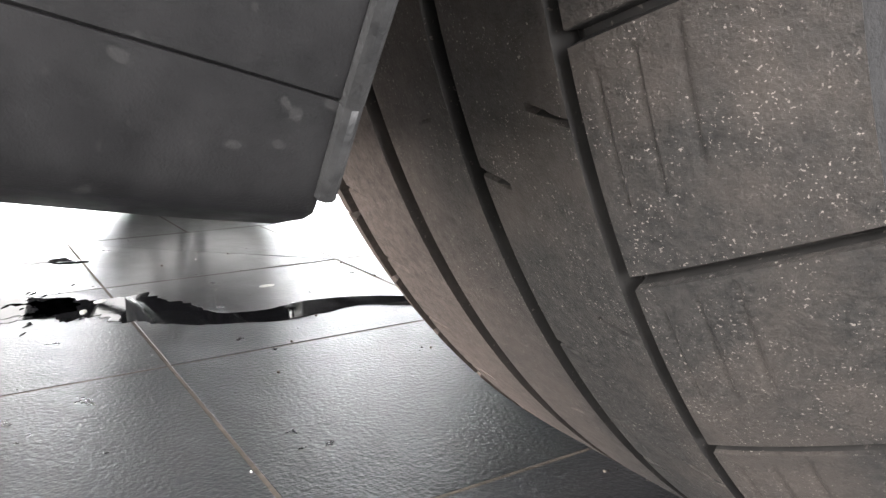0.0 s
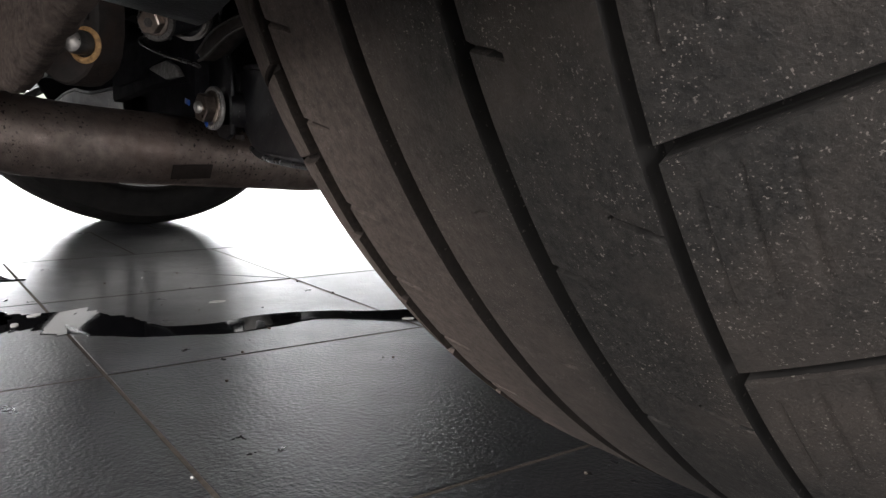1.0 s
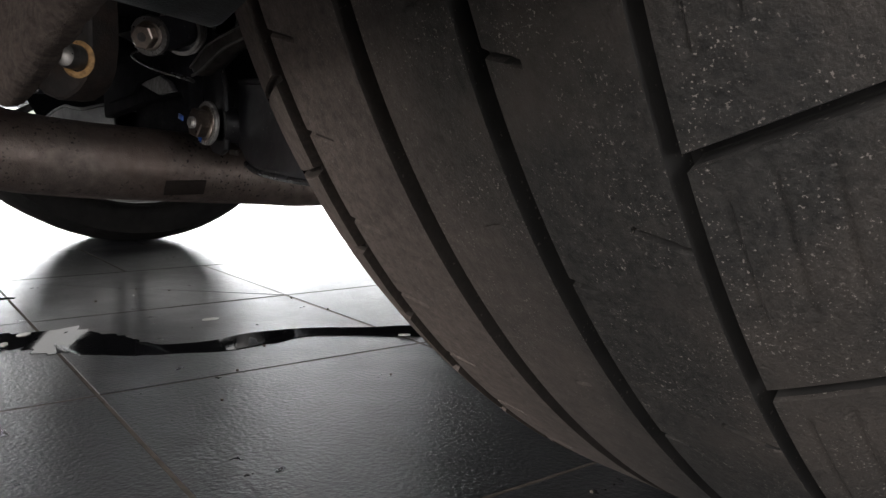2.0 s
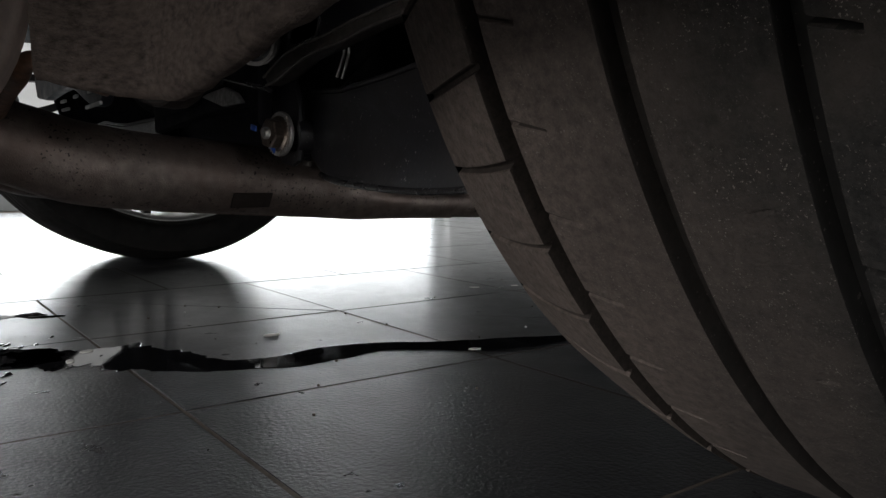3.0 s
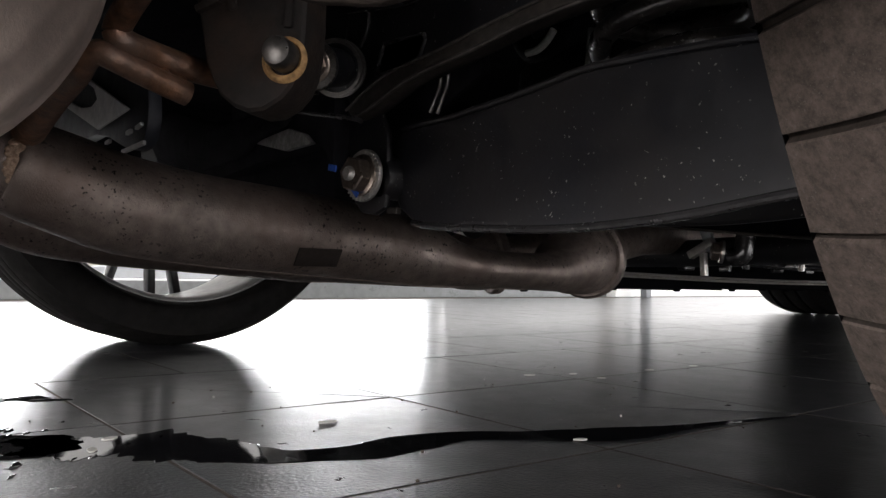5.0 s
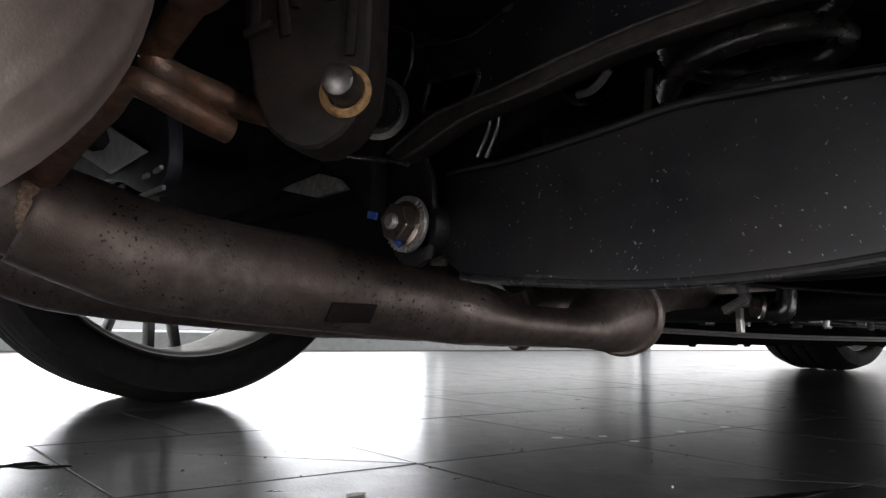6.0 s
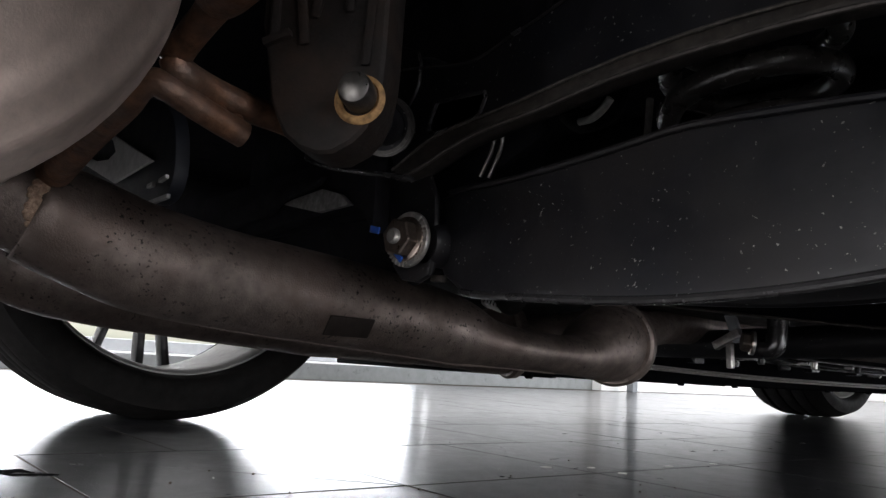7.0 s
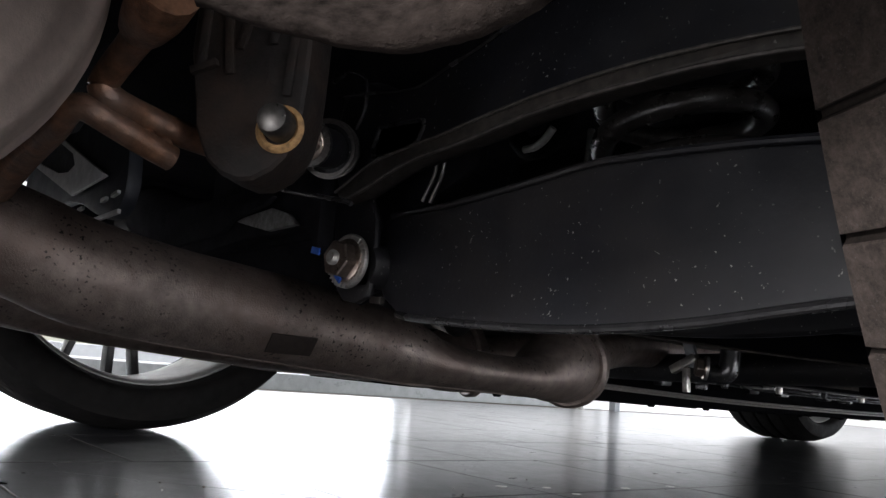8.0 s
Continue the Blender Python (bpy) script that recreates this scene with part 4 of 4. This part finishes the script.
def build_exhaust(car):
    pipe = exhaust_pipe(car, 1)
    exhaust_pipe(car, -1)
    part("patch", rounded_box((0.0016, 0.037, 0.016), pose(0.2267, -0.161, 0.1355, 0, 35, 0), 0.0006), M_DARKPIPE, pipe, "dark rectangular plate spot-welded to the pipe")
    part("collar", tube([(0.2002, -0.3655, 0.189, 0.0292), (0.2003, -0.364, 0.1885, 0.0316), (0.201, -0.352, 0.1842, 0.0325), (0.2025, -0.335, 0.1785, 0.0332), (0.2032, -0.32, 0.1735, 0.0335)], None, 36, 3), M_PIPE, pipe, "brown pressed sleeve over the pipe end")
    rng = random.Random(31)
    for k in range(9):
        b = -0.5 + 0.095 * k + rng.uniform(-0.03, 0.03)
        r = rng.uniform(0.0026, 0.0038)
        bm = bmesh.new()
        bmesh.ops.create_icosphere(bm, subdivisions=2, radius=1, matrix=pose(0.2 + 0.0302 * math.cos(b), -0.3695 + rng.uniform(-0.002, 0.002), 0.1915 + 0.0302 * math.sin(b), 0, -math.degrees(b), 0) @ Matrix.Diagonal((0.0011, r * 1.5, r, 1)))
        part("weld_bead", bm, M_WELD, pipe, "tan scaly weld bead")
    part("exhaust_pipe", tube([(0.172, 0.2, 0.1475, 0.023), (0.156, 0.245, 0.154, 0.022), (0.13, 0.31, 0.168, 0.023), (0.105, 0.42, 0.182, 0.026), (0.085, 0.7, 0.19, 0.03), (0.085, 1.5, 0.19, 0.03)], None, 28), M_PIPE, car, "dark exhaust pipe running forward under the floor")
    part("exhaust_pipe", tube([(-0.002, 0.2, 0.1475, 0.023), (0.014, 0.245, 0.154, 0.022), (0.04, 0.31, 0.168, 0.023), (0.065, 0.42, 0.182, 0.026)], None, 28), M_PIPE, car)
    bm = bmesh.new()
    cy, cz, ay, az = -0.5254, 0.2668, 0.1617, 0.1299
    right = [(0.470, 0.0), (0.468, 0.3), (0.463, 0.55), (0.456, 0.73), (0.4485, 0.82), (0.4452, 0.85), (0.4446, 0.872), (0.4405, 0.895), (0.434, 0.93), (0.4312, 0.948), (0.430, 0.962), (0.424, 0.975), (0.410, 0.992), (0.400, 1.0), (0.397, 1.012), (0.391, 1.014), (0.388, 1.0), (0.378, 1.0), (0.375, 1.01), (0.369, 1.01), (0.366, 1.0)]
    right = [(0.4556 - 0.718 * (0.47 - x), f) for x, f in right]
    prof = right + [(2 * MID - x, f) for x, f in right[::-1]]
    n = 72
    rings = [[bm.verts.new((x, cy + ay * f * oval(2 * math.pi * k / n)[0], cz + az * f * oval(2 * math.pi * k / n)[1])) for k in range(n)] if f else [bm.verts.new((x, cy, cz))] for x, f in prof]
    for a, b in zip(rings, rings[1:]):
        for k in range(n):
            j = (k + 1) % n
            vs = []
            for v in (a[k % len(a)], a[j % len(a)], b[j % len(b)], b[k % len(b)]):
                if v not in vs:
                    vs.append(v)
            bm.faces.new(vs)
    part("silencer", bm, M_MUFFLER, car, "large dull steel silencer with a domed end and rolled seam", 50)
    # hanger rods and the rubber hanger
    part("hanger_rod", tube([(0.4328, -0.3490, 0.2644, 0.0135), (0.4151, -0.3480, 0.2593, 0.0125), (0.3985, -0.3470, 0.2570, 0.0095), (0.3922, -0.3470, 0.2536, 0.0072), (0.3773, -0.3485, 0.2471, 0.0068), (0.3669, -0.3495, 0.2418, 0.0068), (0.3653, -0.3495, 0.2372, 0.0068), (0.3639, -0.3440, 0.2339, 0.0068), (0.3565, -0.3280, 0.2326, 0.0068), (0.3550, -0.3080, 0.2294, 0.0068), (0.3534, -0.2900, 0.2283, 0.0068), (0.3556, -0.2770, 0.2253, 0.0068)], None, 14), M_RUST, car, "bent brown steel hanger rod")
    part("hanger_rod", tube([(0.2076, -0.3620, 0.2049, 0.0105), (0.2847, -0.3630, 0.2143, 0.0085), (0.3384, -0.3620, 0.2201, 0.0072), (0.3548, -0.3610, 0.2247, 0.0064), (0.3590, -0.3590, 0.2272, 0.0064), (0.3619, -0.3555, 0.2279, 0.0064), (0.3633, -0.3500, 0.2259, 0.0064), (0.3612, -0.3400, 0.2230, 0.0064), (0.3579, -0.3245, 0.2190, 0.0064), (0.3559, -0.3110, 0.2157, 0.0064)], None, 14), M_RUST, car, "bent brown steel hanger rod with a plain cut end")
    for x, y, z, r in ((0.3602, -0.3350, 0.2258, 0.0034), (0.3574, -0.3250, 0.2241, 0.0034), (0.3558, -0.3160, 0.2227, 0.0034)):
        bm = bmesh.new()
        bmesh.ops.create_icosphere(bm, subdivisions=3, radius=1, matrix=pose(x, y, z, 0, 30, 52) @ Matrix.Diagonal((r * 1.4, r * 0.8, r, 1)))
        part("weld_bead", bm, M_RUST, car, "rusty weld between the hanger rods")
    out = [(-0.040, 0.13), (-0.040, 0.037), (-0.0375, 0.026), (-0.035, 0.013), (-0.033, 0.001), (-0.0295, -0.007), (-0.025, -0.0155), (-0.0175, -0.0215), (-0.009, -0.0245), (-0.001, -0.024), (0.008, -0.019), (0.0135, -0.013), (0.017, -0.005), (0.0195, 0.009), (0.020, 0.022), (0.0205, 0.13)]
    m = Matrix.Translation((0.4185, -0.2865, 0.2255)) @ Matrix(((0.78, -0.62, 0, 0), (0.62, 0.78, 0, 0), (0, 0, 1, 0), (0, 0, 0, 1)))
    out = [(x - 0.0105, z) for x, z in out]
    bm = slab(out, 0.0, 0.028, "y", 0.004, 3)
    bmesh.ops.transform(bm, matrix=m, verts=bm.verts)
    hang = part("rubber_hanger", bm, M_HANGER, car, "black moulded rubber exhaust hanger")
    for x, z, h, tilt in ((-0.0435, 0.065, 0.07, 0), (-0.0345, 0.055, 0.06, -8), (0.0035, 0.05, 0.07, 3), (-0.0165, 0.062, 0.05, 12), (-0.008, 0.07, 0.06, 0)):
        part("rib", rounded_box((0.0045, 0.0032, h + 0.03), m @ pose(x, -0.0004, z + 0.015, 0, tilt, 0), 0.0012), M_HANGER, hang)
    part("rib", rounded_box((0.014, 0.005, 0.004), m @ pose(-0.0415, -0.001, 0.029, 0, -20, 0), 0.0015), M_HANGER, hang)
    way = (0.66, -0.74, 0.02)
    part("sleeve", lathe([(0.0078, 0), (0.0112, 0), (0.0115, 0.001), (0.0106, 0.0024), (0.0092, 0.003), (0.0078, 0.0022)], facing((0.4178, -0.2865, 0.2252), way), 32, closed=True), M_GOLD, hang, "orange rusted sleeve")
    part("pin", lathe([(0, -0.02), (0.0076, -0.02), (0.0076, 0.0105), (0.0066, 0.0135), (0.004, 0.0148), (0, 0.015)], facing((0.4185, -0.2865, 0.2262), way), 28), M_PIN, hang, "dull steel pin end")
    # pale slotted bracket behind the silencer
    slot = [(-0.157, 0.302), (-0.147, 0.3045), (-0.055, 0.279), (-0.0173, 0.2744), (0.0014, 0.2783), (-0.0104, 0.2904), (-0.0859, 0.3182), (-0.0744, 0.319), (0.0985, 0.2545), (0.006, 0.2498)]
    part("slotted_bracket", slab(slot, -0.268, -0.2655, "y", 0.0005), M_WHITE, car, "pale bare metal bracket with an open slot")
    cover = [(-0.0291, 0.3174), (-0.007, 0.3239), (0.0387, 0.3194), (0.0889, 0.3049), (0.1176, 0.286), (0.13, 0.2577), (0.1294, 0.2367), (0.1152, 0.2239), (0.0781, 0.2242), (-0.0241, 0.2495), (-0.2, 0.25), (-0.2, 0.33)]
    part("bracket", slab([tuple(p) for p in curve_points(cover, 3)], -0.262, -0.25, "y", 0.003), M_COVER, car, "dark rounded bracket plate")
    for x, z, w, h, turn in ((0.03, 0.236, 0.013, 0.003, -3), (0.092, 0.2366, 0.012, 0.0035, -3), (0.1185, 0.238, 0.015, 0.003, -6), (0.104, 0.2225, 0.058, 0.0035, -1), (-0.03, 0.235, 0.02, 0.003, 0), (-0.02, 0.226, 0.03, 0.003, 0)):
        part("clip", rounded_box((w, 0.003, h), pose(x, -0.2645, z, 0, turn, 0), 0.0006), M_BARE, car)


def build_underside(car):
    part("sill", box_between((-0.87, 0.46, 0.125), (-0.745, 2.24, 0.36), 0.02, 3), M_TRAY, car, "black plastic sill")
    # Added unseen sheet, stops the bright outside showing through the front arch.
    part("arch_liner", box_between((-0.66, 2.2, 0.16), (-0.62, 3.15, 0.5), 0.01), M_UNDER, car, "black sheet added to close the front wheel arch")
    part("sill", box_between((0.80, 0.46, 0.165), (0.9, 2.24, 0.36), 0.02, 3), M_TRAY, car)
    part("floor_pan", box_between((-0.8, -0.7, 0.40), (0.8, 3.2, 0.43), 0.01), M_UNDER, car, "black underside of the car floor")
    part("heat_shield", box_between((-0.62, -0.95, 0.40), (0.62, -0.2, 0.412), 0.004), M_UNDER, car, "dark shield above the silencers")
    part("fuel_tank", box_between((0.02, 0.22, 0.19), (0.6, 0.75, 0.40), 0.04, 4), M_PLASTIC, car, "black plastic fuel tank")
    part("fuel_tank", box_between((-0.6, 0.22, 0.2), (-0.2, 0.75, 0.40), 0.04, 4), M_PLASTIC, car)
    tray = part("undertray", slab([(-0.72, 0.42), (-0.3, 0.36), (-0.26, 0.8), (-0.26, 2.25), (-0.74, 2.25)], 0.1015, 0.21, "z", 0.004), M_TRAY, car, "black plastic undertray along the car floor")
    for k in range(9):
        part("rib", box_between((-0.7, 0.62 + 0.19 * k, 0.098), (-0.3, 0.632 + 0.19 * k, 0.1025), 0.001), M_TRAY, tray)
    for k in range(7):
        part("clip", lathe([(0, -0.005), (0.006, -0.005), (0.009, 0), (0.009, 0.004), (0, 0.004)], Matrix.Translation((-0.29 - 0.01 * (k % 2), 0.55 + 0.23 * k, 0.1005)), 14), M_TRAY, tray)
    part("undertray", slab([(0.18, 0.9), (0.74, 0.5), (0.74, 2.25), (0.18, 2.25)], 0.15, 0.165, "z", 0.004), M_TRAY, car)
    part("cross_member", tube([(-0.6, 0.55, 0.17, 0.02), (-0.2, 0.5, 0.163, 0.018), (0.1, 0.46, 0.158, 0.018), (0.5, 0.40, 0.172, 0.02), (0.7, 0.38, 0.19, 0.02)], None, 16), M_BLACK, car, "black cross tube under the floor")
    strut = part("trailing_link", slab([(0.27, 0.1785), (0.3044, 0.1731), (0.4197, 0.1603), (0.5218, 0.1511), (0.64, 0.142), (0.64, 0.163), (0.52, 0.171), (0.40, 0.178), (0.27, 0.187)], 0.1, 0.13, "y", 0.003), M_TRAY, car, "black flat trailing link")
    # Thin paler tube draws the highlight on the link's lower edge.
    part("edge", tube([(0.28, 0.0995, 0.1765), (0.3044, 0.0995, 0.1729), (0.4197, 0.0995, 0.1601), (0.5218, 0.0995, 0.1509), (0.62, 0.0995, 0.1432)], 0.0011, 8), M_DUSTY, strut)
    br = part("bracket", rounded_box((0.012, 0.018, 0.05), pose(0.1865, 0.405, 0.183, 0, -18, 20), 0.002), M_STEEL, car, "bent steel bracket under the car floor")
    part("clip", rounded_box((0.007, 0.008, 0.029), pose(0.1855, 0.402, 0.1425, 0, -3, 0), 0.001), M_ZINC, br)
    part("clip", rounded_box((0.037, 0.01, 0.01), pose(0.183, 0.40, 0.162, 0, -28, 0), 0.001), M_ZINC, br)
    bolt_set(car, (0.238, 0.362, 0.156), (-0.75, -0.65, 0.1), 0.0135, 0.0115, 0.006, 0.008, 0, "bracket_bolt")
    part("hose", tube([(0.262, 0.372, 0.23), (0.262, 0.37, 0.185), (0.2615, 0.368, 0.163), (0.2575, 0.367, 0.152), (0.247, 0.368, 0.15)], 0.0115, 14), M_SHINY, car, "glossy black looped hose")
    for k, (x, z) in enumerate(((-0.22, 0.124), (-0.2, 0.118))):
        part("fuel_line", tube([(x, 0.7, z + 0.01), (x, 1.2, z), (x - 0.01, 1.8, z - 0.002), (x, 2.2, z)], 0.0026, 8, 4), M_ZINC, car, "thin bare metal line under the floor")
    for k, (x, y0, z) in enumerate(((0.02, 0.62, 0.152), (0.05, 0.6, 0.157), (-0.03, 0.7, 0.149))):
        part("brake_line", tube([(x, y0, z + 0.012), (x - 0.01, y0 + 0.25, z), (x - 0.03, y0 + 0.7, z - 0.003), (x - 0.06, y0 + 1.3, z)], 0.0028, 8, 4), M_PIN if k == 1 else M_BLACK, car, "thin metal line clipped under the floor")
    for k in range(5):
        part("line_clip", rounded_box((0.06, 0.012, 0.01), pose(0.01 - 0.012 * k, 0.72 + 0.2 * k, 0.151, 0, 0, 6), 0.002), M_SHINY, car)
        part("line_clip", lathe([(0, -0.006), (0.005, -0.006), (0.006, -0.002), (0.006, 0.006), (0, 0.006)], Matrix.Translation((0.05 - 0.012 * k, 0.72 + 0.2 * k, 0.147)), 10), M_ZINC if k % 2 else M_BLACK, car)
    for k in range(6):
        part("underbody_clip", rounded_box((0.02, 0.03, 0.012), pose(-0.12 - 0.02 * (k % 2), 0.8 + 0.16 * k, 0.146, 0, 0, 20 * k), 0.003), M_SHINY if k % 2 else M_BLACK, car)


def build_bumper_corner(car):
    """Lower rear corner of the bumper: side skin with a folded flange, and the felt panel behind it."""
    line = [(0.863, -0.356), (0.862, -0.376), (0.859, -0.401), (0.853, -0.441), (0.842, -0.511), (0.82, -0.62), (0.78, -0.75), (0.71, -0.87), (0.60, -0.94)]
    path = curve_points(line, 5)
    rows = []
    for x, y in path:
        back = max(0.0, -0.451 - y)
        near = min(0.06, max(0.0, -0.356 - y))
        z0 = 0.195 + 0.19 * near + 0.2 * back
        tall = 1 + 5 * near
        inw = Vector((-1.0, 0.25 if y < -0.6 else 0.0)).normalized()
        fold = float(np.interp(near, (0, 0.014, 0.06), (1.0, 0.95, 0.9)))
        sec = [(0.026 * fold, 0.0014), (0.0255 * fold, 0.0), (0.0215 * fold, 0.0), (0.006, -0.0005), (0.0015, 0.0), (-0.0015, 0.003), (-0.0125, 0.0187), (-0.0119, 0.0189), (-0.0130, 0.0192), (-0.04, 0.056), (-0.062, 0.09), (-0.066, 0.16)]
        rows.append([(x + inw.x * d, y + inw.y * d, z0 + h * tall - (0.0053 + 0.03 * near) * min(1.0, max(0.0, d / 0.02))) for d, h in sec])
    skin = grid_mesh("bumper_skin", np.array(rows), M_PLASTIC, car, "scuffed black plastic lower corner of the rear bumper", smooth=30)
    lip = [(x, y, z) for x, y, z in rows[0]]
    part("arch_lip", tube([(x, y + 0.001, z) for x, y, z in lip[5:11]], 0.0020, 10, 2), M_LIP, skin, "worn raised lip of the wheel arch")
    # felt-covered panel across the back of the wheel arch, folded rearwards at its inner end
    edge = curve_points([(0.579, -0.392, 0.195), (0.589, -0.377, 0.1915), (0.606, -0.361, 0.188), (0.63, -0.359, 0.1868), (0.656, -0.359, 0.1895), (0.70, -0.3595, 0.1965), (0.74, -0.36, 0.2015), (0.77, -0.361, 0.2045), (0.81, -0.363, 0.207), (0.842, -0.366, 0.208)], 8)
    grid = []
    for i, (x, y, z) in enumerate(edge):
        a, b = edge[max(0, i - 1)], edge[min(len(edge) - 1, i + 1)]
        d = Vector((b[0] - a[0], b[1] - a[1])).normalized()
        wob = 0.0011 * noise.noise((x * 70, y * 70, 3)) + 0.0007 * noise.noise((x * 230, y * 230, 5))
        sec = [(0.0, 0.25), (0.0, 0.09), (0.0, 0.05), (0.0, 0.022), (0.0, 0.008), (0.0012, 0.0025), (0.004, 0.0), (0.008, 0.0003), (0.0105, 0.003), (0.011, 0.01), (0.011, 0.04), (0.011, 0.25)]
        grid.append([(x - d.y * w + 0.0012 * noise.noise((x * 90, h * 90, w * 50)), y + d.x * w + 0.0012 * noise.noise((h * 80, x * 80, 4.0)), z + h + wob) for w, h in sec])
    felt = grid_mesh("arch_panel", np.array(grid), M_FELT, car, "coarse brown felt panel at the back of the wheel arch", smooth=50)
    for k, col in ((0, M_FELT), (-1, M_FELT)):
        bm = bmesh.new()
        bm.faces.new([bm.verts.new(p) for p in grid[k]])
        part("panel_end", bm, col, felt, smooth=0)


def build_body(car):
    """Outer shell, well clear of the wheels: closes the car above and at its sides."""
    ys = [-0.98, -0.93, -0.75, -0.45, 0.0, 0.45, 1.3, 2.3, 2.7, 3.15, 3.5, 3.6]
    half = [0.60, 0.78, 0.87, 0.915, 0.925, 0.93, 0.93, 0.925, 0.92, 0.88, 0.72, 0.6]
    belt = [0.75, 0.86, 0.92, 0.95, 0.96, 0.95, 0.93, 0.92, 0.9, 0.85, 0.72, 0.62]
    pts = []
    yy = np.linspace(-0.98, 3.6, 120)
    for y in yy:
        w, b = np.interp(y, ys, half), np.interp(y, ys, belt)
        lo = np.interp(y, [-0.98, -0.75, -0.4, 0.45, 2.2, 3.2, 3.6], [0.36, 0.29, 0.27, 0.2, 0.2, 0.24, 0.34])
        for c in (0.02, 2.5):
            d = abs(y - c)
            if d < 0.385:
                lo = max(lo, 0.33 + math.sqrt(0.385 ** 2 - d * d))
        row = [(-w + 0.06, lo), (-w + 0.01, lo + 0.02), (-w, lo + (b - lo) * 0.4), (-w + 0.03, b - 0.05), (-w + 0.1, b)]
        row += [(-x, z) for x, z in row[::-1]]
        pts.append([(x, y, z) for x, z in row])
    pts = np.array(pts)
    shell = grid_mesh("body_shell", pts, M_BODY, car, "dark painted car body", smooth=35)
    for k in (0, -1):
        bm = bmesh.new()
        bm.faces.new([bm.verts.new(p) for p in pts[k]])
        part("bumper_end", bm, M_BODY, shell, smooth=0)
    cab_y = [-0.85, -0.6, -0.1, 0.6, 1.3, 1.9, 2.35]
    cab_h = [0.93, 1.2, 1.38, 1.44, 1.42, 1.2, 0.92]
    rows = []
    for y in np.linspace(-0.85, 2.35, 40):
        h = np.interp(y, cab_y, cab_h)
        u = (h - 0.92) / 0.52
        rows.append([(-0.82, y, 0.92), (-0.8 + 0.12 * u, y, 0.92 + (h - 0.92) * 0.75), (-0.6, y, h), (0.6, y, h), (0.8 - 0.12 * u, y, 0.92 + (h - 0.92) * 0.75), (0.82, y, 0.92)])
    grid_mesh("cabin", np.array(rows), M_GLASSBLACK, car, "dark tinted glasshouse", smooth=35)


def build_car():
    car = thing("car", "parked car seen from beneath: tyres, exhaust and black suspension", "car")
    hub = wheel(car, (0.783, AXLE_Y, R - SAG), 0, 0.35, with_tyre=False, flip=-1)
    for piece in near_tyre(hub):
        piece.matrix_parent_inverse = Matrix.Translation((0.783, AXLE_Y, R - SAG)).inverted()
    wheel(car, (-0.616, 0.004, R), 0, RL_SPIN, flip=1)
    wheel(car, (-0.73, 2.5, R), 0, 0.2, flip=1)
    wheel(car, (0.84, 2.5, R), 0, 0.2, flip=-1)
    build_bumper_corner(car)
    build_suspension(car)
    build_exhaust(car)
    build_underside(car)
    build_body(car)


RL_SPIN = 0.1
build_car()
build_floor_marks()
build_floor()
